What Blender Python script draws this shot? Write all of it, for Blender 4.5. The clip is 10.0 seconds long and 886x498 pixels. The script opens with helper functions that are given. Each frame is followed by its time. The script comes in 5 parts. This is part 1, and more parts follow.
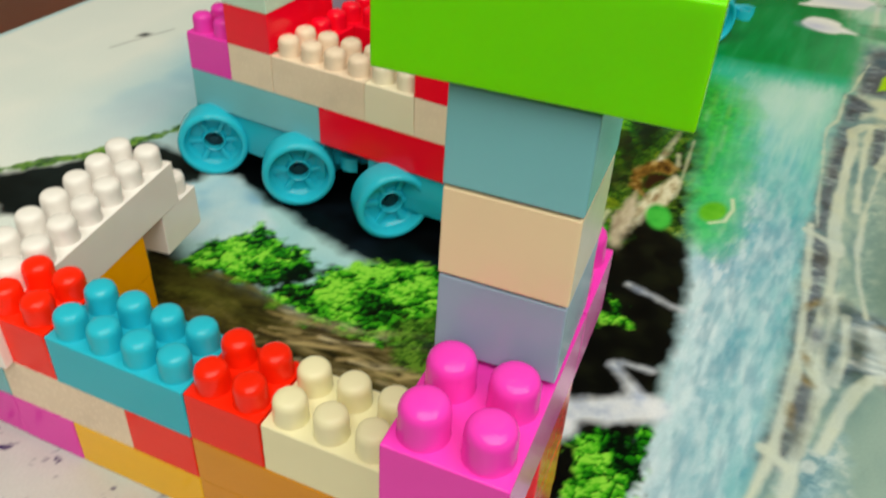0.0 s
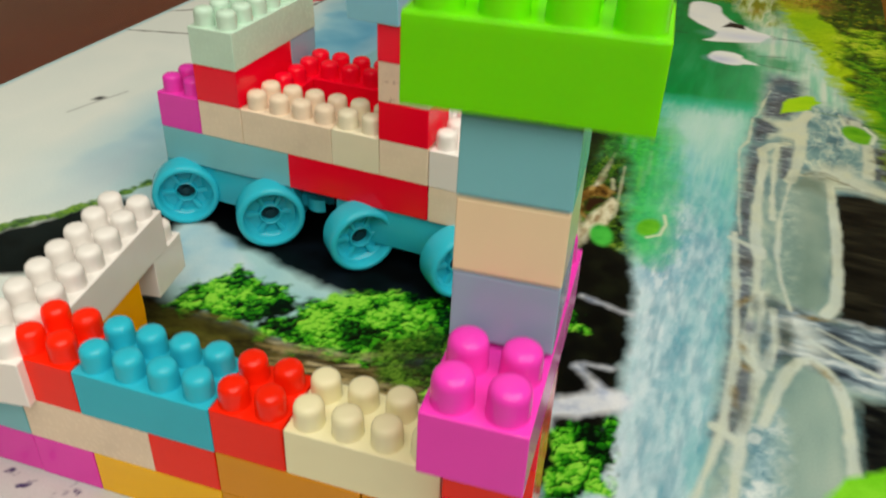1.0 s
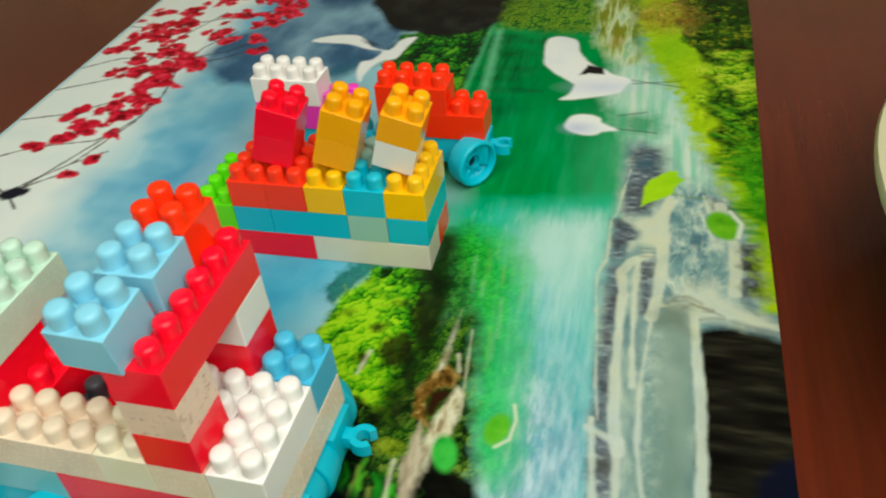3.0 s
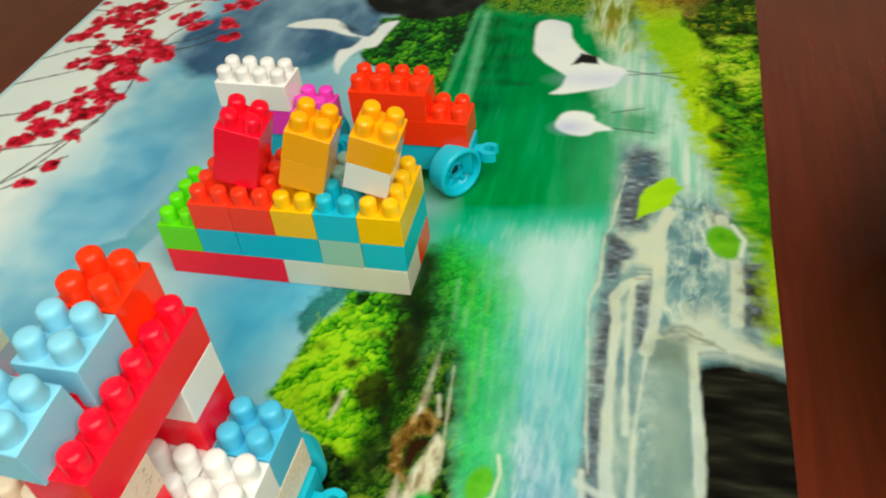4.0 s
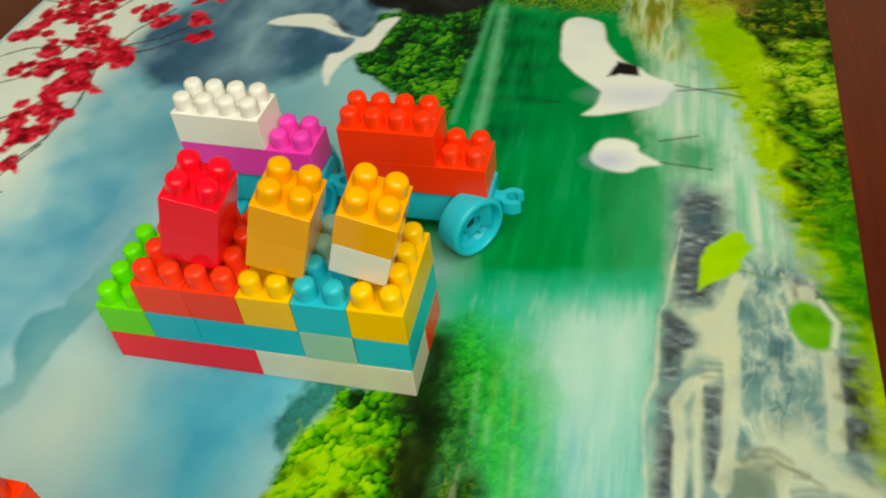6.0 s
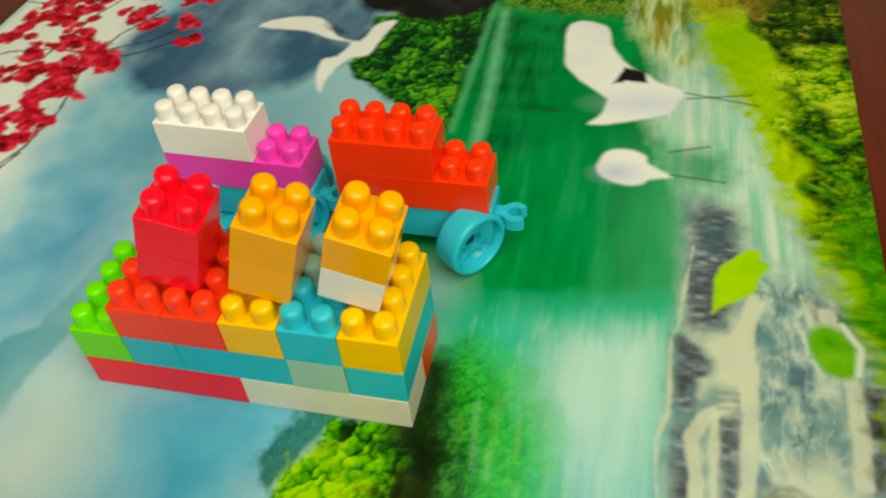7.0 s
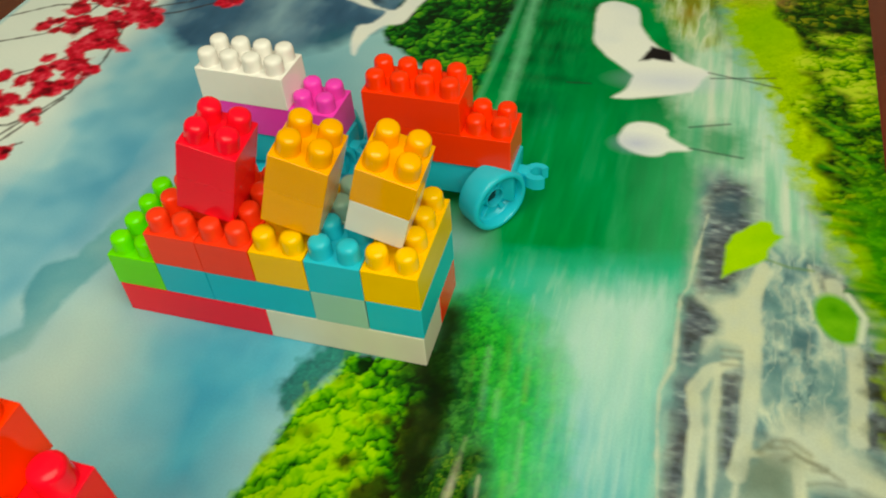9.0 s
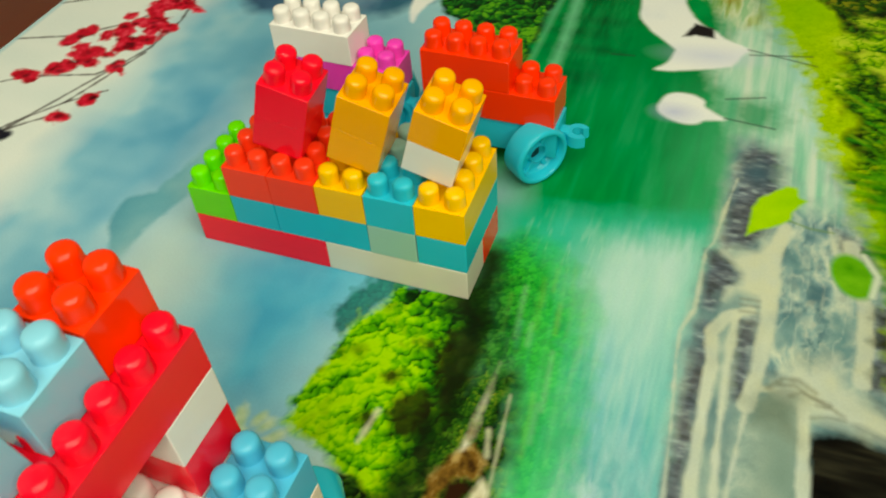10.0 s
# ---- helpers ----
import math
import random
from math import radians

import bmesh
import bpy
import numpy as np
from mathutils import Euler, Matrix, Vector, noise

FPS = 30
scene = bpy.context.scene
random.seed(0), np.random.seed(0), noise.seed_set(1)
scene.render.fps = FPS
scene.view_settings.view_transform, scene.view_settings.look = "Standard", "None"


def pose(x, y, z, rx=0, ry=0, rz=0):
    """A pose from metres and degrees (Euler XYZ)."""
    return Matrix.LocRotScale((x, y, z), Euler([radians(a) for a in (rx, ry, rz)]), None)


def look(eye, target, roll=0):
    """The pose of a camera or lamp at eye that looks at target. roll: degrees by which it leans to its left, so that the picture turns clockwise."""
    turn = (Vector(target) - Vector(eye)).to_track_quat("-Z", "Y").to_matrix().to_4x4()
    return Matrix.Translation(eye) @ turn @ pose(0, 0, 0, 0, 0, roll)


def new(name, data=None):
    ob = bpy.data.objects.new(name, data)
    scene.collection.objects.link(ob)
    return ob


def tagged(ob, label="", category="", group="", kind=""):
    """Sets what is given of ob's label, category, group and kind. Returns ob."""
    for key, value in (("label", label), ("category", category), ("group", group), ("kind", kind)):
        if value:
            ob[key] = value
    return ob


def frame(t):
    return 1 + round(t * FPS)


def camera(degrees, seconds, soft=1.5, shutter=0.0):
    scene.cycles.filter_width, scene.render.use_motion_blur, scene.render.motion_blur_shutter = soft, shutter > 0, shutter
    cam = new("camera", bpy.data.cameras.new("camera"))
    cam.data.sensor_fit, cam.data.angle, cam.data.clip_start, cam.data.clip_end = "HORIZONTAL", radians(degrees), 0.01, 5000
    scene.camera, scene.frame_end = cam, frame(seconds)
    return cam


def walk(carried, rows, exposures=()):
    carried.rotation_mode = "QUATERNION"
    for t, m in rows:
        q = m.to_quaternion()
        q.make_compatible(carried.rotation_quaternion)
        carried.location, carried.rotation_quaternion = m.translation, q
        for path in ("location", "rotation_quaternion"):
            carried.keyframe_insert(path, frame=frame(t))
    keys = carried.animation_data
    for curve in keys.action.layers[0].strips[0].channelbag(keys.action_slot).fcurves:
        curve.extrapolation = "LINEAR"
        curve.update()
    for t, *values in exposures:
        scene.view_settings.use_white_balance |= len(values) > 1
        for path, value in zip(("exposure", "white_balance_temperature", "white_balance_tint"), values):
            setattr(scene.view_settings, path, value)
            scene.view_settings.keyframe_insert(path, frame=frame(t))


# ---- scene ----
# ---------------------------------------------------------------- camera
cam = camera(56.76, 10.0, soft=2.0, shutter=0.4)
ROWS = [
    # seconds, x, y, z, turn about x, y, z
    (0.0, 0.3059, -0.6133, 0.2915, 52.61, -2.55, 27.69),
    (0.5, 0.3071, -0.6346, 0.2943, 57.50, -2.80, 23.49),
    (0.8, 0.3051, -0.6545, 0.2932, 56.68, -2.14, 21.49),
    (1.0, 0.3030, -0.6606, 0.3060, 56.15, -2.08, 21.37),
    (1.2, 0.3065, -0.6564, 0.3381, 55.39, -0.69, 20.44),
    (1.5, 0.3122, -0.6258, 0.3641, 53.06, 0.90, 18.20),
    (1.7, 0.3135, -0.6040, 0.3690, 52.85, 1.80, 17.30),
    (2.0, 0.3169, -0.5603, 0.3895, 52.46, 3.17, 14.98),
    (2.3, 0.3227, -0.5252, 0.4114, 52.09, 3.80, 14.90),
    (2.5, 0.3273, -0.5085, 0.4203, 52.55, 3.49, 14.26),
    (2.7, 0.3318, -0.4900, 0.4207, 52.36, 3.50, 13.42),
    (3.0, 0.3408, -0.4708, 0.4210, 50.84, 4.13, 12.97),
    (3.2, 0.3489, -0.4547, 0.4270, 50.22, 4.41, 12.56),
    (4.3, 0.3352, -0.3725, 0.4340, 46.55, 4.60, 12.42),
    (4.5, 0.3341, -0.3526, 0.4411, 46.26, 4.74, 12.32),
    (5.0, 0.3329, -0.3155, 0.4288, 45.28, 4.77, 12.77),
    (5.5, 0.3131, -0.2778, 0.4112, 44.45, 4.65, 12.44),
    (7.0, 0.2893, -0.2276, 0.3845, 44.48, 4.40, 12.45),
    (7.5, 0.2936, -0.2063, 0.3767, 43.65, 3.83, 12.22),
    (8.0, 0.2849, -0.2170, 0.3661, 42.60, 4.15, 14.14),
    (8.5, 0.2896, -0.2476, 0.3702, 43.62, 3.41, 15.55),
    (9.0, 0.2962, -0.2619, 0.3787, 44.59, 3.09, 15.71),
    (9.5, 0.3009, -0.2903, 0.3884, 44.34, 3.45, 17.41),
    (10.0, 0.3107, -0.3127, 0.3930, 43.98, 3.25, 19.73),
]
EXPOSURES = [(0.0, -0.43, 6300, 0), (0.5, -0.38, 6350, 2), (1.0, -0.52, 6350, 3), (1.5, -0.53, 6350, -3), (2.0, -1.00, 6150, -1), (2.25, -0.55, 6100, 0), (2.5, -0.57, 6050, 0), (3.0, -0.33, 5950, -4), (4.5, -0.16, 6050, -3), (5.0, -0.20, 6050, -3),
             (5.5, -0.30, 6350, -9), (7.0, -0.29, 6800, -8), (7.5, -0.36, 7000, -2), (8.0, -0.37, 7000, -5), (8.5, -0.34, 6800, -12), (9.0, -0.33, 6800, -12), (10.0, -0.32, 6750, -10)]
walk(cam, [(t, pose(x, y, z, rx, ry, rz)) for t, x, y, z, rx, ry, rz in ROWS], EXPOSURES)

# ---------------------------------------------------------------- light
world = bpy.data.worlds.new("room_air")
world.use_nodes = True
scene.world = world
world.node_tree.nodes["Background"].inputs[0].default_value = (1.0, 0.9, 0.78, 1)
world.node_tree.nodes["Background"].inputs[1].default_value = 0.05


def area_lamp(name, eye, target, sx, sy, power, colour):
    data = bpy.data.lights.new(name, "AREA")
    data.shape, data.size, data.size_y, data.energy, data.color = "RECTANGLE", sx, sy, power, colour
    ob = new(name, data)
    ob.matrix_basis = look(eye, target)
    return ob


area_lamp("room_lamp", (0.74, -0.80, 1.58), (0.14, -0.05, 0.0), 1.9, 1.9, 60.0, (1.0, 0.94, 0.84))

# ---------------------------------------------------------------- materials
MATS = {}


def lin(c):
    c = c / 255.0
    return c / 12.92 if c <= 0.04045 else ((c + 0.055) / 1.055) ** 2.4


def rgb(r, g, b):
    return (lin(r), lin(g), lin(b), 1.0)


def base_material(name):
    m = bpy.data.materials.new(name)
    m.use_nodes = True
    return m, m.node_tree, m.node_tree.nodes["Principled BSDF"]


def node(tree, kind, **values):
    n = tree.nodes.new(kind)
    for key, value in values.items():
        n.inputs[key.replace("_", " ")].default_value = value
    return n


def plastic(name, colour, rough=0.3, grime=0.035, bump=0.02, shine=0.5, glow=0.0, specks=0.0):
    """Moulded toy plastic: slight tone drift, faint scuffs, worn gloss."""
    if name in MATS:
        return MATS[name]
    m, tree, shader = base_material(name)
    link = tree.links.new
    where = tree.nodes.new("ShaderNodeTexCoord")
    big = node(tree, "ShaderNodeTexNoise", Scale=38.0, Detail=4.0)
    fine = node(tree, "ShaderNodeTexNoise", Scale=420.0, Detail=3.0)
    link(where.outputs["Object"], big.inputs["Vector"])
    link(where.outputs["Object"], fine.inputs["Vector"])
    mix = tree.nodes.new("ShaderNodeMix")
    mix.data_type = "RGBA"
    mix.inputs[6].default_value = colour
    mix.inputs[7].default_value = tuple(c * 0.72 + 0.012 for c in colour[:3]) + (1,)
    ramp = tree.nodes.new("ShaderNodeMapRange")
    ramp.inputs[1].default_value, ramp.inputs[2].default_value = 0.48, 0.8
    ramp.inputs[3].default_value, ramp.inputs[4].default_value = 0.0, grime * 5
    link(big.outputs["Fac"], ramp.inputs[0])
    link(ramp.outputs[0], mix.inputs[0])
    info = tree.nodes.new("ShaderNodeObjectInfo")
    hue = tree.nodes.new("ShaderNodeHueSaturation")
    drift = tree.nodes.new("ShaderNodeMapRange")
    drift.inputs[3].default_value, drift.inputs[4].default_value = 0.96, 1.03
    link(info.outputs["Random"], drift.inputs[0])
    link(drift.outputs[0], hue.inputs["Value"])
    link(mix.outputs[2], hue.inputs["Color"])
    link(hue.outputs[0], shader.inputs["Base Color"])
    if specks:
        spot = node(tree, "ShaderNodeTexNoise", Scale=210.0, Detail=3.0, Roughness=0.7)
        link(where.outputs["Object"], spot.inputs["Vector"])
        cut = tree.nodes.new("ShaderNodeMapRange")
        cut.inputs[1].default_value, cut.inputs[2].default_value = 0.57, 0.68
        cut.inputs[3].default_value, cut.inputs[4].default_value = 0.0, specks
        link(spot.outputs["Fac"], cut.inputs[0])
        worn = tree.nodes.new("ShaderNodeMix")
        worn.data_type = "RGBA"
        worn.inputs[7].default_value = rgb(150, 92, 62)
        link(cut.outputs[0], worn.inputs[0])
        link(hue.outputs[0], worn.inputs[6])
        link(worn.outputs[2], shader.inputs["Base Color"])
    gloss = tree.nodes.new("ShaderNodeMapRange")
    gloss.inputs[1].default_value, gloss.inputs[2].default_value = 0.3, 0.7
    gloss.inputs[3].default_value, gloss.inputs[4].default_value = rough * 0.92, rough * 1.12
    link(fine.outputs["Fac"], gloss.inputs[0])
    link(gloss.outputs[0], shader.inputs["Roughness"])
    relief = tree.nodes.new("ShaderNodeBump")
    relief.inputs["Strength"].default_value, relief.inputs["Distance"].default_value = bump * 2, 0.0006
    link(big.outputs["Fac"], relief.inputs["Height"])
    link(relief.outputs[0], shader.inputs["Normal"])
    shader.inputs["IOR"].default_value = 1.5
    shader.inputs["Specular IOR Level"].default_value = shine
    shader.inputs["Subsurface Weight"].default_value = glow
    shader.inputs["Subsurface Radius"].default_value = (1.0, 1.0, 0.7)
    shader.inputs["Subsurface Scale"].default_value = 0.008
    MATS[name] = m
    return m


PAINTS = {
    "cyan": rgb(58, 188, 212), "crimson": rgb(255, 0, 44), "vermilion": rgb(255, 36, 8), "orange": rgb(255, 52, 10),
    "tomato": rgb(255, 58, 26), "yellow": rgb(255, 194, 0), "amber": rgb(255, 174, 0), "ochre": rgb(226, 150, 16),
    # the hull's front white is a darker copy of white, shade put in
    "green": rgb(122, 234, 10), "sage": rgb(160, 200, 182), "white": rgb(246, 240, 235), "shaded_white": rgb(228, 220, 200), "cream": rgb(250, 242, 200),
    "blush": rgb(246, 224, 198), "scuffed": rgb(240, 210, 186), "mint": rgb(206, 232, 212), "light_blue": rgb(146, 210, 234), "sky_blue": rgb(92, 190, 226),
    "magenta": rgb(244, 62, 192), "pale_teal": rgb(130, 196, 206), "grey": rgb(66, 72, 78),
    "periwinkle": rgb(158, 190, 216), "lilac": rgb(158, 178, 204), "sand": rgb(248, 222, 182), "bone": rgb(244, 234, 206),
}


def paint(name):
    if name == "scuffed":
        return plastic("plastic_scuffed", PAINTS[name], rough=0.45, grime=0.17, bump=0.05, specks=0.5)
    if name in ("mint", "blush"):
        return plastic("plastic_" + name, PAINTS[name], rough=0.26, grime=0.09, shine=0.26)
    if name == "green":
        return plastic("plastic_green", PAINTS[name], rough=0.2, shine=0.26, glow=0.35)
    return plastic("plastic_" + name, PAINTS[name], rough=0.15, shine=0.32)


def wood_material():
    m, tree, shader = base_material("dark_red_wood")
    link = tree.links.new
    where = tree.nodes.new("ShaderNodeTexCoord")
    scale = tree.nodes.new("ShaderNodeMapping")
    scale.inputs["Scale"].default_value = (40.0, 2.2, 8.0)
    link(where.outputs["Object"], scale.inputs["Vector"])
    grain = node(tree, "ShaderNodeTexNoise", Scale=3.0, Detail=8.0, Roughness=0.65, Distortion=0.6)
    link(scale.outputs[0], grain.inputs["Vector"])
    blot = node(tree, "ShaderNodeTexNoise", Scale=5.0, Detail=3.0)
    link(where.outputs["Object"], blot.inputs["Vector"])
    ramp = tree.nodes.new("ShaderNodeValToRGB")
    ramp.color_ramp.elements[0].position, ramp.color_ramp.elements[0].color = 0.3, rgb(88, 29, 13)
    ramp.color_ramp.elements[1].position, ramp.color_ramp.elements[1].color = 0.72, rgb(108, 38, 17)
    link(grain.outputs["Fac"], ramp.inputs["Fac"])
    mix = tree.nodes.new("ShaderNodeMix")
    mix.data_type, mix.blend_type = "RGBA", "MULTIPLY"
    mix.inputs[0].default_value = 0.55
    tone = tree.nodes.new("ShaderNodeValToRGB")
    tone.color_ramp.elements[0].position, tone.color_ramp.elements[0].color = 0.35, (0.62, 0.6, 0.58, 1)
    tone.color_ramp.elements[1].position, tone.color_ramp.elements[1].color = 0.65, (1, 1, 1, 1)
    link(blot.outputs["Fac"], tone.inputs["Fac"])
    link(ramp.outputs[0], mix.inputs[6])
    link(tone.outputs[0], mix.inputs[7])
    link(mix.outputs[2], shader.inputs["Base Color"])
    shader.inputs["Roughness"].default_value = 0.17
    shader.inputs["Coat Weight"].default_value, shader.inputs["Coat Roughness"].default_value = 0.3, 0.2
    bump = tree.nodes.new("ShaderNodeBump")
    bump.inputs["Strength"].default_value, bump.inputs["Distance"].default_value = 0.05, 0.0006
    link(grain.outputs["Fac"], bump.inputs["Height"])
    link(bump.outputs[0], shader.inputs["Normal"])
    return m


def wall_material(name, colour):
    m, tree, shader = base_material(name)
    link = tree.links.new
    where = tree.nodes.new("ShaderNodeTexCoord")
    blot = node(tree, "ShaderNodeTexNoise", Scale=3.0, Detail=6.0)
    link(where.outputs["Object"], blot.inputs["Vector"])
    ramp = tree.nodes.new("ShaderNodeValToRGB")
    ramp.color_ramp.elements[0].color = tuple(c * 0.85 for c in colour[:3]) + (1,)
    ramp.color_ramp.elements[1].color = colour
    link(blot.outputs["Fac"], ramp.inputs["Fac"])
    link(ramp.outputs[0], shader.inputs["Base Color"])
    shader.inputs["Roughness"].default_value = 0.8
    return m


def print_material():
    """Glossy laminate over the printed colours, with fine ink grain."""
    m, tree, shader = base_material("printed_laminate")
    link = tree.links.new
    ink = tree.nodes.new("ShaderNodeVertexColor")
    ink.layer_name = "ink"
    where = tree.nodes.new("ShaderNodeTexCoord")
    grain = node(tree, "ShaderNodeTexNoise", Scale=700.0, Detail=3.0)
    link(where.outputs["Object"], grain.inputs["Vector"])
    bright = tree.nodes.new("ShaderNodeMapRange")
    bright.inputs[1].default_value, bright.inputs[2].default_value = 0.25, 0.75
    bright.inputs[3].default_value, bright.inputs[4].default_value = 0.95, 1.04
    link(grain.outputs["Fac"], bright.inputs[0])
    hue = tree.nodes.new("ShaderNodeHueSaturation")
    link(bright.outputs[0], hue.inputs["Value"])
    link(ink.outputs["Color"], hue.inputs["Color"])
    link(hue.outputs[0], shader.inputs["Base Color"])
    wave = node(tree, "ShaderNodeTexNoise", Scale=16.0, Detail=2.0)
    link(where.outputs["Object"], wave.inputs["Vector"])
    bump = tree.nodes.new("ShaderNodeBump")
    bump.inputs["Strength"].default_value, bump.inputs["Distance"].default_value = 0.12, 0.002
    link(wave.outputs["Fac"], bump.inputs["Height"])
    link(bump.outputs[0], shader.inputs["Normal"])
    shader.inputs["Roughness"].default_value = 0.32
    shader.inputs["Specular IOR Level"].default_value = 0.07
    return m


WOOD = wood_material()
# dark cyan that stands in for the shade inside the wheel hubs
DARK = plastic("hollow_shade", rgb(8, 52, 64), rough=0.5)

# ---------------------------------------------------------------- mesh helpers
PITCH, HIGH = 0.016, 0.02402      # stud spacing and brick height


def mesh_object(name, bm, material, parent=None, smooth=None):
    me = bpy.data.meshes.new(name)
    bm.normal_update()
    bm.to_mesh(me)
    bm.free()
    me.materials.append(material)
    if smooth:
        me.shade_smooth()
        me.set_sharp_from_angle(angle=radians(smooth))
    ob = new(name, me)
    ob.parent = parent
    return ob


def part(name, bm, material, parent, label="", smooth=35):
    ob = mesh_object(name, bm, material, parent, smooth)
    return tagged(ob, label)


def add_box(bm, x0, y0, z0, x1, y1, z1, bevel=0.0, segments=2):
    made = bmesh.ops.create_cube(bm, size=1.0)["verts"]
    for v in made:
        v.co = Vector((x0 + (v.co.x + 0.5) * (x1 - x0), y0 + (v.co.y + 0.5) * (y1 - y0), z0 + (v.co.z + 0.5) * (z1 - z0)))
    if bevel:
        edges = list({e for v in made for e in v.link_edges})
        bmesh.ops.bevel(bm, geom=edges, offset=bevel, segments=segments, profile=0.6, affect="EDGES")


def add_lathe(bm, profile, segments=24, at=(0, 0, 0), turn=None):
    """A turned form: profile rows of (radius, height); a radius of 0 closes it."""
    turn = turn or Matrix.Identity(3)
    at = Vector(at)
    rings = []
    for r, z in profile:
        if r <= 0:
            rings.append([bm.verts.new(at + turn @ Vector((0, 0, z)))])
        else:
            rings.append([bm.verts.new(at + turn @ Vector((r * math.cos(a), r * math.sin(a), z))) for a in (2 * math.pi * k / segments for k in range(segments))])
    for a, b in zip(rings, rings[1:]):
        for k in range(segments):
            n = (k + 1) % segments
            if len(a) == 1 and len(b) > 1:
                bm.faces.new((a[0], b[k], b[n]))
            elif len(b) == 1 and len(a) > 1:
                bm.faces.new((a[k], a[n], b[0]))
            elif len(a) > 1:
                bm.faces.new((a[k], a[n], b[n], b[k]))


STUD = [(0.0065, -0.0002), (0.0063, 0.0006), (0.0062, 0.0070), (0.0061, 0.0082), (0.0057, 0.0094), (0.0050, 0.0102), (0.0040, 0.0107), (0.0022, 0.0110), (0, 0.0111)]
BRICKS = {}


def brick_mesh(nu, nv, colour):
    """One moulded brick with its studs, hollow below; shared by all alike."""
    key = (nu, nv, colour)
    if key in BRICKS:
        return BRICKS[key]
    bm = bmesh.new()
    gap, draft, wall = 0.00012, 0.00018, 0.0016
    lx, ly = nu * PITCH, nv * PITCH
    lo, hi = 0.0001, HIGH - 0.0001
    ring_lo = [(gap, gap), (lx - gap, gap), (lx - gap, ly - gap), (gap, ly - gap)]
    add_box(bm, gap, gap, lo, lx - gap, ly - gap, hi, 0.0006, 2)
    for v in bm.verts:
        k = draft * v.co.z / HIGH
        v.co.x += k if v.co.x < lx / 2 else -k
        v.co.y += k if v.co.y < ly / 2 else -k
    under = min(bm.faces, key=lambda f: f.calc_center_median().z)
    made = bmesh.ops.inset_region(bm, faces=[under], thickness=wall)
    deep = bmesh.ops.extrude_face_region(bm, geom=[under])["geom"]
    for v in (g for g in deep if isinstance(g, bmesh.types.BMVert)):
        v.co.z = HIGH - wall * 1.4
    bmesh.ops.delete(bm, geom=[under], context="FACES")
    bm.normal_update()
    body = len(bm.verts)
    normals = [sum((f.normal * f.calc_area() ** 2 for f in v.link_faces), Vector()).normalized() for v in bm.verts]
    for i in range(nu):
        for j in range(nv):
            add_lathe(bm, STUD, 20, ((i + 0.5) * PITCH, (j + 0.5) * PITCH, HIGH - 0.0001))
    me = bpy.data.meshes.new("brick")
    bm.normal_update()
    normals += [v.normal.copy() for v in list(bm.verts)[body:]]
    bm.to_mesh(me)
    bm.free()
    me.materials.append(paint(colour))
    me.shade_smooth()
    me.normals_split_custom_set_from_vertices(normals)
    BRICKS[key] = me
    return me


def build(name, x, y, z, yaw, label, category, group=""):
    """An empty at the base of a toy that carries its bricks."""
    ob = new(name)
    ob.empty_display_size = 0.02
    ob.matrix_basis = pose(x, y, z, 0, 0, math.degrees(yaw))
    return tagged(ob, label, category, group)


def brick(thing, colour, u, v, w, nu, nv, lift=0.0, lean=(0, 0, 0), loose=1.0):
    """A brick of nu by nv studs with its corner at lattice place u, v and layer w."""
    ob = new("brick", brick_mesh(nu, nv, colour))
    ob.parent = thing
    r = random.uniform
    ob.matrix_basis = pose(u * PITCH + r(-1, 1) * 0.00016 * loose, v * PITCH + r(-1, 1) * 0.00016 * loose, w * HIGH + lift,
                           lean[0], lean[1], lean[2] + r(-1, 1) * 0.25 * loose)
    return ob


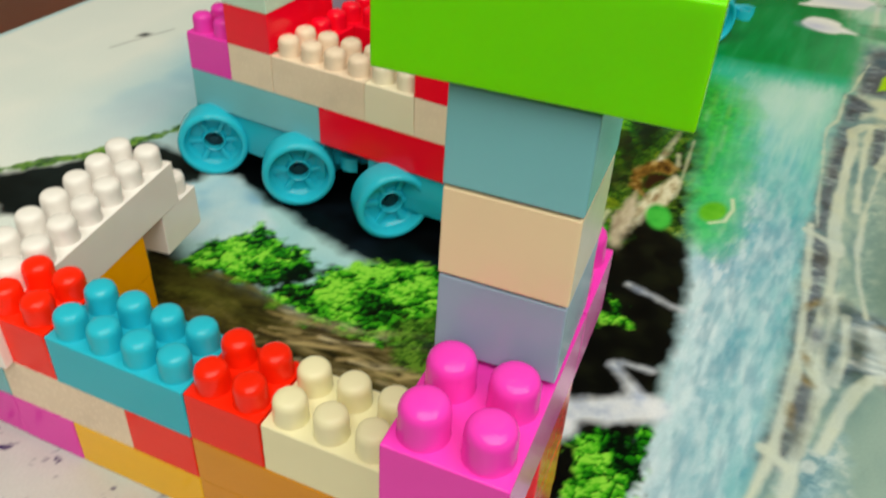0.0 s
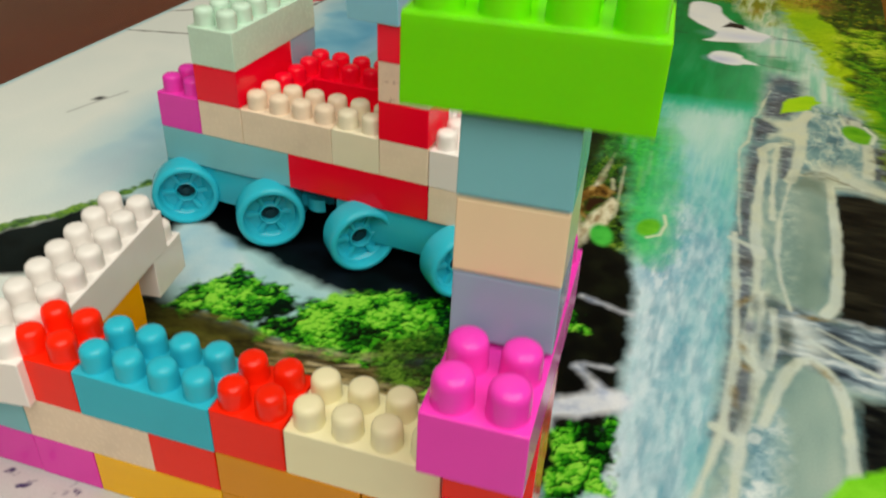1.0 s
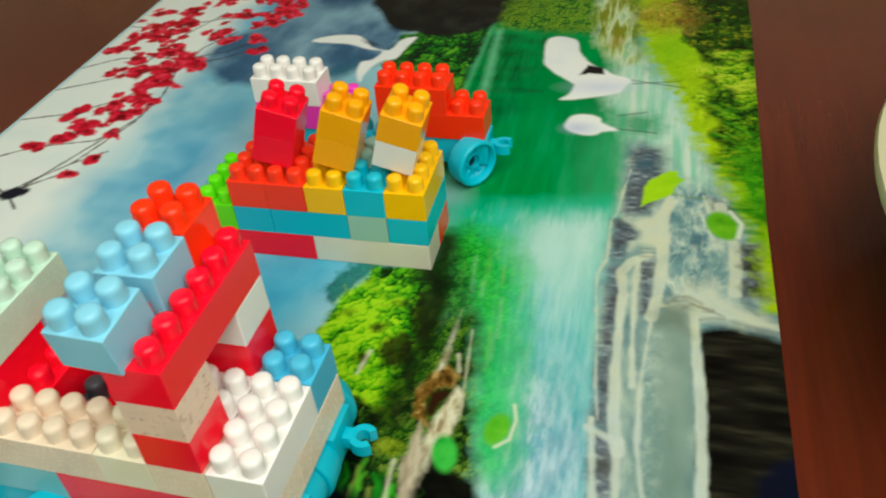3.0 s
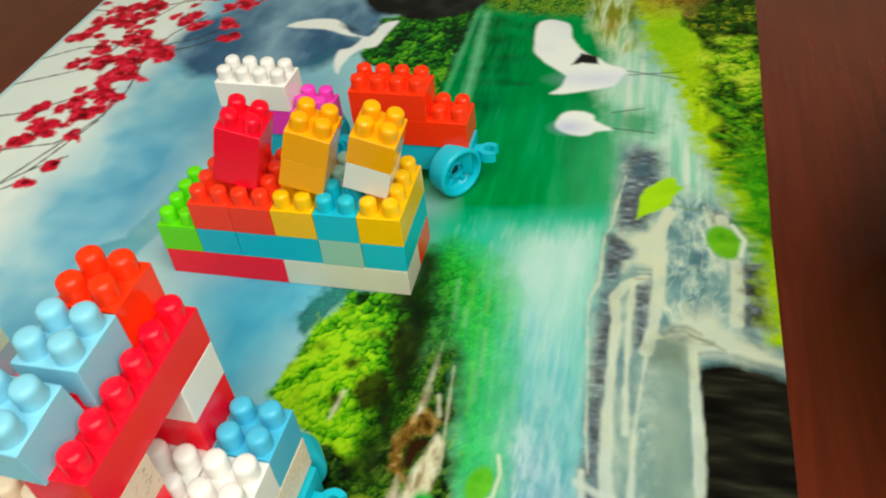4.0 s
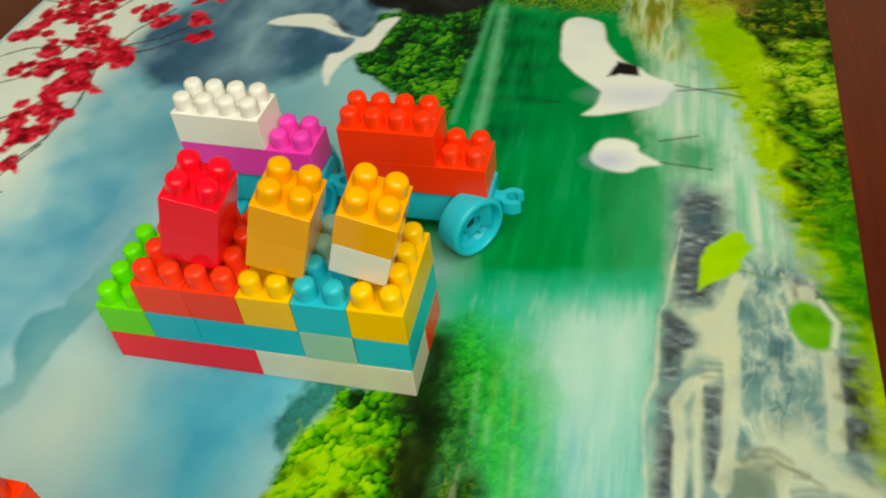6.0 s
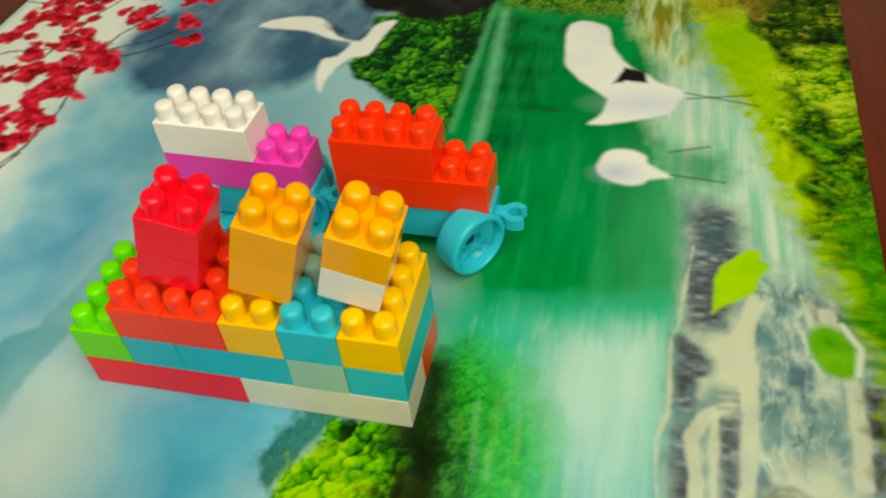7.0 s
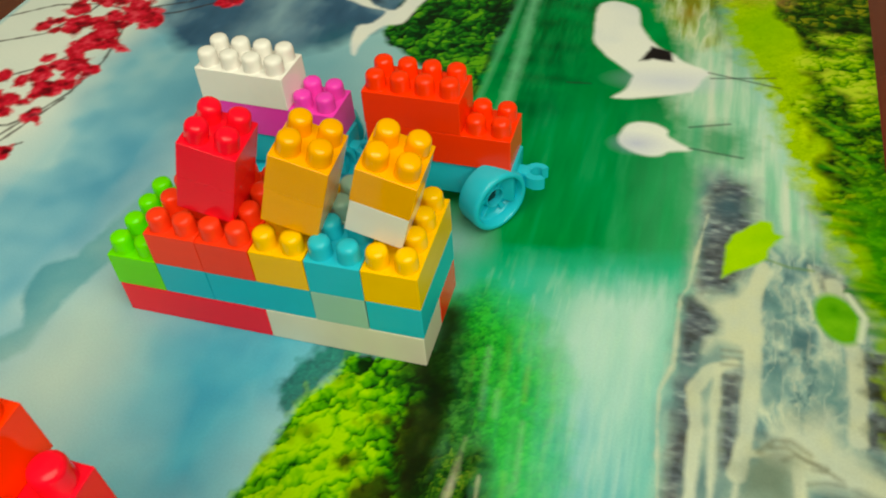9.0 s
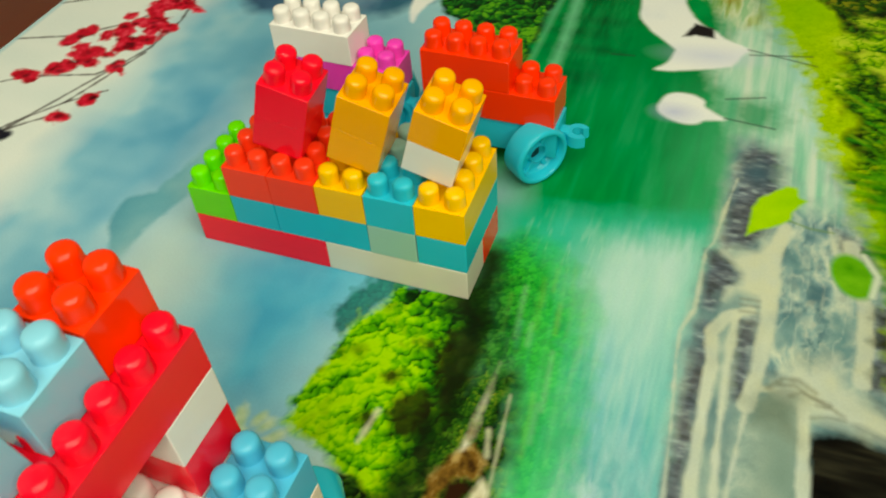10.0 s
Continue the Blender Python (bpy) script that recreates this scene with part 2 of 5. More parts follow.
def wheel(parent, x, y, z, side):
    """A wide ring tyre and a dished rim with six spokes round a hollow hub; side is the way its face looks."""
    R, width = 0.0220, 0.0180
    hub = new("wheel")
    hub.parent = parent
    hub.matrix_basis = pose(x, y, z + R + 0.0002, 90 if side < 0 else -90, 0, random.uniform(0, 60))
    if "wheel" not in BRICKS:
        bm = bmesh.new()
        add_lathe(bm, [(0.0150, -0.0005), (0.0200, -0.0005), (0.0214, 0.0004), (R, 0.0022), (R, width - 0.0032), (0.0215, width - 0.0012), (0.0205, width - 0.0003),
                       (0.0192, width), (0.0182, width - 0.0004), (0.0176, width - 0.0016), (0.0168, width - 0.0080)], 44)
        tyre = part("tyre", bm, paint("cyan"), hub)
        bm = bmesh.new()
        d = width - 0.0078
        add_lathe(bm, [(0.0172, d + 0.0010), (0.0160, d), (0.0148, d - 0.0022), (0.0082, d - 0.0022), (0.0074, d - 0.0002), (0.0072, d + 0.0010), (0.0067, d + 0.0014), (0.0062, d + 0.0010), (0.0060, d - 0.0050), (0, d - 0.0050)], 36)
        for k in range(6):
            a = 2 * math.pi * k / 6
            c, w = math.cos(a), math.sin(a)
            before = set(bm.verts)
            add_box(bm, 0.0066, -0.0017, d - 0.0030, 0.0162, 0.0017, d + 0.0002, 0.0005, 1)
            for v in set(bm.verts) - before:
                flare = 0.75 + 0.5 * (v.co.x - 0.0066) / 0.0096
                v.co.x, v.co.y = c * v.co.x - w * v.co.y * flare, w * v.co.x + c * v.co.y * flare
        rim = part("rim", bm, paint("cyan"), hub)
        bm = bmesh.new()
        add_lathe(bm, [(0.0061, d - 0.0046), (0.0061, d - 0.0040), (0.0027, d - 0.0040), (0.0025, d - 0.0012), (0, d - 0.0010)], 16)
        # coloured darker than the wheel, for the shade down in the hub
        axle_end = part("axle_end", bm, DARK, hub)
        BRICKS["wheel"] = [("tyre", tyre.data), ("rim", rim.data), ("axle_end", axle_end.data)]
    else:
        for kind, data in BRICKS["wheel"]:
            new(kind, data).parent = hub
    return hub


def chassis(name, parent, u, v, top, length=6.2, rise=0.0):
    """A low wagon frame with four wheels and a forked coupling; u, v is its corner in studs."""
    frame_bm = bmesh.new()
    x0, y0, L, B = u * PITCH, v * PITCH, length * PITCH, 2 * PITCH
    add_box(frame_bm, x0, y0 + 0.002, 0.0150, x0 + L, y0 + B - 0.002, top - 0.0004 + rise, 0.0012, 2)
    ob = part(name, frame_bm, paint("cyan"), parent)
    ob.location.z = -top
    mid = y0 + B / 2
    for k in (0.13, 0.80):
        for side, yy in ((-1, y0 + 0.002), (1, y0 + B - 0.002)):
            wheel(parent, x0 + k * L, yy, -top, side)
    for k in (0.13, 0.80):
        bm = bmesh.new()
        add_lathe(bm, [(0.0036, -B / 2), (0.0036, B / 2)], 12, (x0 + k * L, mid, 0.0222), Euler((radians(90), 0, 0)).to_matrix())
        part("axle", bm, paint("cyan"), ob)
    bm = bmesh.new()
    hx = x0 + L
    add_box(bm, hx - 0.002, mid - 0.0045, 0.0225, hx + 0.007, mid + 0.0045, 0.0325, 0.001, 2)
    steps = 14
    ring = []
    for k in range(steps + 1):
        a = radians(42 + (318 - 42) * k / steps)
        ring.append([Vector((hx + 0.0120 + r * math.cos(a), mid + r * math.sin(a), z)) for r, z in ((0.0042, 0.0232), (0.0088, 0.0232), (0.0088, 0.0318), (0.0042, 0.0318))])
    vs = [[bm.verts.new(p) for p in row] for row in ring]
    for a, b in zip(vs, vs[1:]):
        for k in range(4):
            bm.faces.new((a[k], a[(k + 1) % 4], b[(k + 1) % 4], b[k]))
    bm.faces.new(vs[0][::-1])
    bm.faces.new(vs[-1])
    part("coupling", bm, paint("cyan"), ob, "forked blue plastic coupling")
    return ob


# ---------------------------------------------------------------- room and table
def slab(name, x0, y0, z0, x1, y1, z1, material, bevel=0.0):
    bm = bmesh.new()
    add_box(bm, x0, y0, z0, x1, y1, z1, bevel)
    return mesh_object(name, bm, material)


ROOM = wall_material("warm_plaster", rgb(222, 212, 194))
FLOOR_Z = -0.48
tagged(slab("floor", -2.2, -2.2, FLOOR_Z - 0.1, 2.6, 2.6, FLOOR_Z, wall_material("stone_floor", rgb(150, 132, 112))), "plain stone-coloured room floor", "floor", kind="structure")
tagged(slab("ceiling", -2.2, -2.2, 2.1, 2.6, 2.6, 2.2, wall_material("white_ceiling", rgb(225, 220, 210))), "plain off-white ceiling", "ceiling", kind="structure")
for wall_name, box in (("wall_north", (-2.2, 2.6, FLOOR_Z, 2.6, 2.7, 2.1)), ("wall_south", (-2.2, -2.3, FLOOR_Z, 2.6, -2.2, 2.1)),
                       ("wall_west", (-2.3, -2.2, FLOOR_Z, -2.2, 2.6, 2.1)), ("wall_east", (2.6, -2.2, FLOOR_Z, 2.7, 2.6, 2.1))):
    tagged(slab(wall_name, *box, ROOM), "plain warm plaster wall", "wall", kind="structure")

# yellow band added out of view, to give the polished tabletop its yellow reflection
tagged(slab("reflected_yellow_band", -2.2, 2.585, FLOOR_Z, 2.6, 2.6, 0.60, wall_material("yellow_reflector", rgb(246, 196, 20))), "added yellow band low on the wall, for the reflection in the tabletop", "wall", kind="structure")

table = tagged(new("table"), "dark red-brown polished wooden table", "table")
table.location = (0.06, 0.2, FLOOR_Z)
TOP_Z = -0.003
bm = bmesh.new()
add_box(bm, -0.96, -1.1, TOP_Z - FLOOR_Z - 0.035, 1.04, 1.2, TOP_Z - FLOOR_Z, 0.006, 3)
part("tabletop", bm, WOOD, table)
for sx in (-0.88, 0.96):
    for sy in (-1.02, 1.12):
        bm = bmesh.new()
        add_box(bm, sx - 0.04, sy - 0.04, 0.0, sx + 0.04, sy + 0.04, TOP_Z - FLOOR_Z - 0.036, 0.005, 2)
        part("leg", bm, WOOD, table)

# ---------------------------------------------------------------- the printed mat
MAT_X0, MAT_X1, MAT_Y0, MAT_Y1 = -0.318, 0.447, -0.80, 0.614


class Print:
    """The picture printed on the mat: colours laid over one another, in millimetres."""

    def __init__(self, xs, ys):
        gx, gy = np.meshgrid(xs * 1000.0, ys * 1000.0)
        self.xs, self.ys = xs * 1000.0, ys * 1000.0
        self.x, self.y = gx.ravel().astype(np.float32), gy.ravel().astype(np.float32)
        self.ink = np.zeros((self.x.size, 3), np.float32)
        self.tables = np.random.RandomState(7).rand(6, 128, 128).astype(np.float32)

    def noise(self, size, seed=0, sx=1.0, sy=1.0, pick=slice(None)):
        x, y = self.x[pick] / (size * sx) + seed * 17.3, self.y[pick] / (size * sy) + seed * 5.7
        i, j = np.floor(x).astype(np.int32), np.floor(y).astype(np.int32)
        fx, fy = x - i, y - j
        fx, fy = fx * fx * (3 - 2 * fx), fy * fy * (3 - 2 * fy)
        t = self.tables[seed % 6].ravel()
        j0, j1, i0, i1 = (j & 127) * 128, ((j + 1) & 127) * 128, i & 127, (i + 1) & 127
        return (t[j0 + i0] * (1 - fx) + t[j0 + i1] * fx) * (1 - fy) + (t[j1 + i0] * (1 - fx) + t[j1 + i1] * fx) * fy

    def cloud(self, size, seed=0, sx=1.0, sy=1.0, octaves=3, pick=slice(None)):
        total, weight, amount = 0.0, 0.0, 1.0
        for k in range(octaves):
            total = total + amount * self.noise(size / 2 ** k, seed + k, sx, sy, pick)
            weight += amount
            amount *= 0.55
        return total / weight

    def near(self, points, margin):
        xs, ys = [q[0] for q in points], [q[1] for q in points]
        i0, i1 = np.searchsorted(self.xs, (min(xs) - margin, max(xs) + margin))
        j0, j1 = np.searchsorted(self.ys, (min(ys) - margin - 10, max(ys) + margin + 10))
        return (np.arange(j0, j1)[:, None] * len(self.xs) + np.arange(i0, i1)[None, :]).ravel()

    def inside(self, *points):
        """Signed distance in mm to a closed outline, positive within."""
        pick = self.near(points, 40)
        px, py = self.x[pick], self.y[pick]
        best = np.full(px.size, 1e9, np.float32)
        odd = np.zeros(px.size, bool)
        for (ax, ay), (bx, by) in zip(points, points[1:] + points[:1]):
            ex, ey = bx - ax, by - ay
            k = np.clip(((px - ax) * ex + (py - ay) * ey) / (ex * ex + ey * ey + 1e-9), 0, 1)
            best = np.minimum(best, (px - ax - k * ex) ** 2 + (py - ay - k * ey) ** 2)
            if ay != by:
                odd ^= ((ay > py) != (by > py)) & (px < ax + (py - ay) / (by - ay) * ex)
        out = np.full(self.x.size, -1e3, np.float32)
        out[pick] = np.where(odd, 1, -1) * np.sqrt(best)
        return out

    def along(self, *points):
        """Distance in mm from a line of points."""
        pick = self.near(points, 20)
        px, py = self.x[pick], self.y[pick]
        best = np.full(px.size, 1e9, np.float32)
        for (ax, ay), (bx, by) in zip(points, points[1:]):
            ex, ey = bx - ax, by - ay
            k = np.clip(((px - ax) * ex + (py - ay) * ey) / (ex * ex + ey * ey + 1e-9), 0, 1)
            best = np.minimum(best, (px - ax - k * ex) ** 2 + (py - ay - k * ey) ** 2)
        out = np.full(self.x.size, 1e3, np.float32)
        out[pick] = np.sqrt(best)
        return out

    def oval(self, cx, cy, rx, ry, turn=0.0):
        c, s = math.cos(radians(turn)), math.sin(radians(turn))
        dx, dy = self.x - cx, self.y - cy
        return (1 - np.sqrt(((c * dx + s * dy) / rx) ** 2 + ((c * dy - s * dx) / ry) ** 2)) * min(rx, ry)

    def dab(self, cx, cy, rx, ry, turn, ragged, seed, colour):
        """One small ragged oval, a petal."""
        pick = self.near([(cx, cy)], max(rx, ry) + ragged + 2)
        c, s = math.cos(radians(turn)), math.sin(radians(turn))
        dx, dy = self.x[pick] - cx, self.y[pick] - cy
        d = (1 - np.sqrt(((c * dx + s * dy) / rx) ** 2 + ((c * dy - s * dx) / ry) ** 2)) * min(rx, ry) + (self.cloud(6, seed, pick=pick) - 0.5) * 2 * ragged
        self.ink[pick] += (colour[pick] - self.ink[pick]) * np.clip(d / 1.6 * 0.5 + 0.5, 0, 1)[:, None]

    def stroke(self, width, soft, strength, colour, *points):
        """One thin line."""
        pick = self.near(points, width + soft + 1)
        px, py = self.x[pick], self.y[pick]
        best = np.full(px.size, 1e9, np.float32)
        for (ax, ay), (bx, by) in zip(points, points[1:]):
            ex, ey = bx - ax, by - ay
            k = np.clip(((px - ax) * ex + (py - ay) * ey) / (ex * ex + ey * ey + 1e-9), 0, 1)
            best = np.minimum(best, (px - ax - k * ex) ** 2 + (py - ay - k * ey) ** 2)
        strength = strength[pick] if isinstance(strength, np.ndarray) else strength
        m = np.clip((width - np.sqrt(best)) / soft * 0.5 + 0.5, 0, 1) * strength
        self.ink[pick] += (np.array([lin(c) for c in colour]) - self.ink[pick]) * m[:, None]

    def mask(self, distance, soft=1.8, ragged=0.0, size=8.0, seed=0):
        if ragged:
            pick = np.flatnonzero(np.abs(distance) < ragged + soft + 1)
            distance = distance.copy()
            distance[pick] += (self.cloud(size, seed, pick=pick) - 0.5) * 2 * ragged
        return np.clip(distance / soft * 0.5 + 0.5, 0, 1)

    def lay(self, mask, colour):
        mask = np.asarray(mask)
        pick = np.flatnonzero(mask > 0.002)
        colour = colour[pick] if isinstance(colour, np.ndarray) else np.array([lin(c) for c in colour])
        self.ink[pick] += (colour - self.ink[pick]) * mask[pick][:, None]

    def lay_at(self, pick, mask, colour):
        self.ink[pick] += (colour - self.ink[pick]) * mask[pick][:, None]

    def tones(self, level, *colours):
        """Colours blended by a level from 0 to 1."""
        stops = np.array([[lin(c) for c in colour] for colour in colours], np.float32)
        k = np.clip(level, 0, 1) * (len(stops) - 1)
        i = np.minimum(k.astype(int), len(stops) - 2)
        f = (k - i)[:, None]
        return stops[i] * (1 - f) + stops[i + 1] * f

    def puffs(self, size, seed, pick, dx=0.0, dy=0.0):
        """Scattered rounded clumps: distance to the nearest seed in spacings, a chance value for each, and how far towards the light a spot lies."""
        x, y = (self.x[pick] + dx) / size, (self.y[pick] + dy) / size
        i, j = np.floor(x).astype(np.int32), np.floor(y).astype(np.int32)
        best, lot, lit = np.full(x.size, 9.0), np.zeros(x.size), np.zeros(x.size)
        ta, tb, tc = (self.tables[(seed + k) % 6].ravel() for k in range(3))
        for oi in (-1, 0, 1):
            for oj in (-1, 0, 1):
                ci, cj = i + oi, j + oj
                k = (cj & 127) * 128 + (ci & 127)
                ex, ey = x - ci - ta[k], y - cj - tb[k]
                d = ex * ex + ey * ey
                closer = d < best
                best = np.where(closer, d, best)
                lot = np.where(closer, tc[k], lot)
                lit = np.where(closer, 0.7 * (ey - ex), lit)
        return np.sqrt(best), lot, lit

    def leaves(self, mask, size, seed, *colours, light=0.0, patchy=1.0, relief=1.0):
        """Foliage: broad lit and dark patches, rounded clumps lit from one side, and small ragged leaves over them."""
        pick = np.flatnonzero(mask > 0.002)
        jx, jy = (self.noise(size * 0.6, seed + 4, pick=pick) - 0.5) * size * 0.8, (self.noise(size * 0.6, seed + 5, pick=pick) - 0.5) * size * 0.8
        clump, lot, lit = self.puffs(size * 2.1, seed, pick, jx, jy)
        leaf, chance, edge = self.puffs(size * 0.62, seed + 1, pick, jx * 0.8, jy * 0.8)
        drift = self.cloud(size * 5, seed + 2, octaves=2, pick=pick)
        fine = self.cloud(size * 0.35, seed + 3, octaves=2, pick=pick)
        light = light[pick] if isinstance(light, np.ndarray) else light
        level = 0.5 + relief * (0.55 * (0.42 - clump) + 0.42 * lit + (lot - 0.5) * 0.3 + 0.5 * (0.4 - leaf) + 0.5 * edge + (chance - 0.5) * 0.4) + (drift - 0.5) * patchy + (fine - 0.5) * 0.3
        self.lay_at(pick, mask, self.tones(level + light, *colours))

    @staticmethod
    def curve(*points):
        """A closed outline rounded through the given points."""
        out, n = [], len(points)
        for k in range(n):
            a, b, c, d = (points[(k + o) % n] for o in (-1, 0, 1, 2))
            for t in (0.0, 0.33, 0.67):
                out.append(tuple(0.5 * (2 * b[m] + (c[m] - a[m]) * t + (2 * a[m] - 5 * b[m] + 4 * c[m] - d[m]) * t * t + (3 * b[m] - a[m] - 3 * c[m] + d[m]) * t ** 3) for m in (0, 1)))
        return out

    def swirl(self, mask, size, seed, push, *colours, gain=1.6, sx=1.0, sy=1.0):
        """Marbled water: a cloud drawn out along the eddies of another."""
        pick = np.flatnonzero(mask > 0.002)
        kx, ky = self.x, self.y
        du, dv = (self.cloud(size * 1.6, seed + 1, pick=pick) - 0.5) * push, (self.cloud(size * 1.6, seed + 3, pick=pick) - 0.5) * push
        self.x, self.y = kx.copy(), ky.copy()
        self.x[pick] += du
        self.y[pick] += dv
        level = (self.cloud(size, seed, sx, sy, 3, pick) - 0.5) * gain + 0.5
        self.x, self.y = kx, ky
        self.lay_at(pick, mask, self.tones(level, *colours))

    def streaks(self, mask, wide, long, seed, *colours, gain=1.6):
        pick = np.flatnonzero(mask > 0.002)
        self.lay_at(pick, mask, self.tones((self.cloud(1.0, seed, wide, long, 3, pick) - 0.5) * gain * 1.6 + 0.5, *colours))


def picture(p):
    # the sheet lies a little slack
    p.y = p.y + 4.0 * np.clip((-60 - p.y) / 60, 0, 1) + 5.0 * np.clip((p.y - 220) / 120, 0, 1) * np.clip(p.x / 60, 0, 1)
    x, y = p.x, p.y
    up = lambda lo, hi, a: np.clip((a - lo) / (hi - lo), 0, 1)
    # sky and haze
    p.lay(np.ones(x.size), p.tones(p.cloud(90, 1), (214, 226, 222), (232, 236, 230), (222, 230, 226)))
    p.lay(up(-90, 20, x) * 0.95, p.tones(p.cloud(60, 2), (120, 180, 196), (168, 206, 208), (196, 216, 214)))
    blue = up(-196, -150, x + (p.cloud(60, 3) - 0.5) * 30) * (0.55 + 0.45 * up(-40, -80, x + (p.cloud(40, 4) - 0.5) * 24))
    p.lay(blue * up(-330, -120, y) * (1 - up(0, 60, x)), p.tones((p.cloud(50, 5) - 0.5) * 1.5 + 0.5 + 0.25 * up(-200, 400, y) - 0.5 * up(-120, -170, x), (176, 212, 222), (138, 192, 214), (112, 174, 204), (96, 162, 196)))
    p.lay(p.mask(p.inside((-138, -120), (-122, -150), (-112, -200), (-96, -262), (-40, -262), (-40, -190), (-70, -130), (-110, -112)), 14, 5, 18, 1) * 0.7, p.tones(p.cloud(30, 2), (136, 190, 206), (174, 210, 214)))
    p.lay(p.mask(p.oval(-4, -22, 26, 30, 30), 26, 6, 20) * 0.6, (206, 216, 200))
    hill = p.mask(p.inside((-72, -46), (-60, -29), (-78, -3), (-79, 19), (-63, 33), (-57, 56), (-50, 110), (-24, 112), (-30, 60), (-44, 7), (-48, -18), (-46, -45), (-58, -56)), 2.5, 2.5, 9, 2)
    p.lay(hill * 0.9, p.tones(p.cloud(26, 3) * 0.7 + 0.5 * up(-78, -30, x), (72, 142, 168), (104, 166, 182), (140, 186, 192)))
    p.lay(p.mask(p.inside((14, 40), (150, 60), (150, 10), (128, -60), (118, -120), (60, -130), (30, -60)), 40, 10, 30, 1) * 0.95,
          p.tones(p.cloud(34, 3), (44, 140, 184), (84, 170, 200), (42, 128, 174)))
    p.lay(p.mask(p.oval(-16, -62, 34, 34, 20), 26) * 0.6, (202, 216, 208))
    p.lay(p.mask(p.oval(0, 262, 130, 70), 60, 14, 40) * 0.75, p.tones(p.cloud(40, 4), (96, 156, 180), (128, 178, 194)))
    # far mountain
    far = p.mask(p.inside((-172, 330), (-166, 400), (-136, 440), (-150, 560), (60, 620), (60, 430), (55, 364), (15, 312), (-43, 284), (-117, 280)), 10, 9, 26, 3)
    p.lay(far, p.tones(p.cloud(46, 1) * 0.6 + 0.45 * p.cloud(16, 2, 1, 2.4) + 0.1 * up(300, 460, y), (32, 62, 92), (62, 96, 128), (132, 166, 186)))
    p.lay(far * p.mask(p.inside((10, 330), (60, 350), (60, 270), (-10, 278)), 24, 8) * 0.7, p.tones(p.cloud(14, 3), (30, 92, 110), (52, 124, 132)))
    p.lay(far * p.mask(p.inside((-88, 396), (-58, 440), (-40, 440), (-46, 380), (-26, 312), (-78, 300), (-70, 350)), 26, 8, 16) * 0.62, p.tones(p.cloud(18, 5, 0.7, 2), (118, 158, 186), (168, 198, 210)))
    p.lay(p.mask(p.oval(-40, 470, 60, 24, 10), 26) * 0.5, (140, 178, 194))
    # dark water below the trees, and the green pool
    p.lay(p.mask(p.inside((140, 150), (340, 150), (332, 30), (250, 10), (190, 20), (150, 60)), 26, 6) * 0.95, p.tones(p.cloud(26, 1), (24, 168, 118), (50, 180, 138)))
    pool = p.mask(p.inside((132, 90), (120, 250), (140, 330), (140, 620), (345, 620), (338, 400), (352, 330), (338, 205), (336, 112), (300, 100), (200, 84)), 22, 6, 14, 4)
    p.lay(pool, p.tones(p.cloud(40, 2, 1, 1.6) * 0.8 + 0.1, (4, 112, 40), (10, 142, 58), (28, 160, 82)))
    p.swirl(pool * up(230, 330, y) * 0.45, 30, 4, 30, (2, 70, 26), (10, 108, 48), (24, 136, 66), gain=2.2, sy=1.5)
    for cx, cy, rx, ry in ((186, 300, 18, 22), (210, 262, 16, 12), (206, 350, 14, 18), (176, 400, 14, 30), (236, 402, 10, 24), (196, 236, 14, 10)):
        p.lay(pool * p.mask(p.oval(cx, cy, rx, ry), 14, 8, 14) * 0.55, (2, 62, 24))
    p.lay(pool * up(262, 306, x) * (1 - up(240, 300, y)) * 0.55, p.tones(p.cloud(18, 1, 0.7, 2.0), (70, 168, 108), (96, 182, 134)))
    p.lay(p.mask(p.inside((210, 360), (300, 330), (296, 240), (284, 130), (200, 118), (176, 262), (186, 350)), 22, 8) * 0.3, (8, 108, 56))
    for cx, cy, rx, ry in ((192, 386, 20, 5), (196, 350, 26, 6), (186, 326, 18, 7), (200, 300, 24, 5), (196, 254, 17, 10), (214, 420, 24, 6), (186, 430, 16, 8)):
        p.lay(pool * p.mask(p.oval(cx, cy, rx, ry, 4), 6, 4, 10, cx) * 0.6, (2, 56, 20))
    p.streaks(p.mask(p.inside((176, 440), (230, 440), (232, 300), (190, 250), (160, 300)), 16, 8) * 0.35, 5, 30, 3, (4, 80, 36), (16, 124, 60), (40, 150, 80))
    p.streaks(pool * 0.3 * (1 - up(240, 300, y)), 7, 60, 4, (6, 104, 52), (14, 138, 70), (60, 164, 110), gain=1.2)
    p.lay(p.mask(p.inside((166, 452), (173, 452), (181, 330), (185, 242), (176, 242), (172, 330)), 4, 2) * 0.6, (128, 206, 158))
    p.lay(p.mask(p.oval(178, 92, 20, 30, 0), 16) * 0.6, (170, 206, 214))
    # trees at the far bank
    bank = p.mask(p.inside((50, 340), (54, 423), (90, 452), (156, 470), (154, 335), (152, 247), (132, 256), (97, 297)), 3, 6, 12, 1)
    p.leaves(bank, 11, 2, (6, 34, 14), (16, 74, 20), (44, 122, 22), (100, 164, 28), relief=1.15, patchy=1.4)
    p.lay(p.mask(1.6 - p.along((151, 470), (153, 247)), 1.5) * bank * 0.8, (14, 50, 30))
    p.lay(p.mask(2.2 - p.along((160, 470), (158, 262)), 2.5) * 0.45, (110, 190, 140))
    rock = p.mask(p.inside((-10, 640), (-14, 512), (36, 440), (90, 424), (140, 436), (168, 470), (196, 470), (200, 640)), 5, 5, 20, 2)
    p.lay(rock, p.tones(p.cloud(18, 4), (8, 10, 12), (20, 24, 26), (44, 48, 44)))
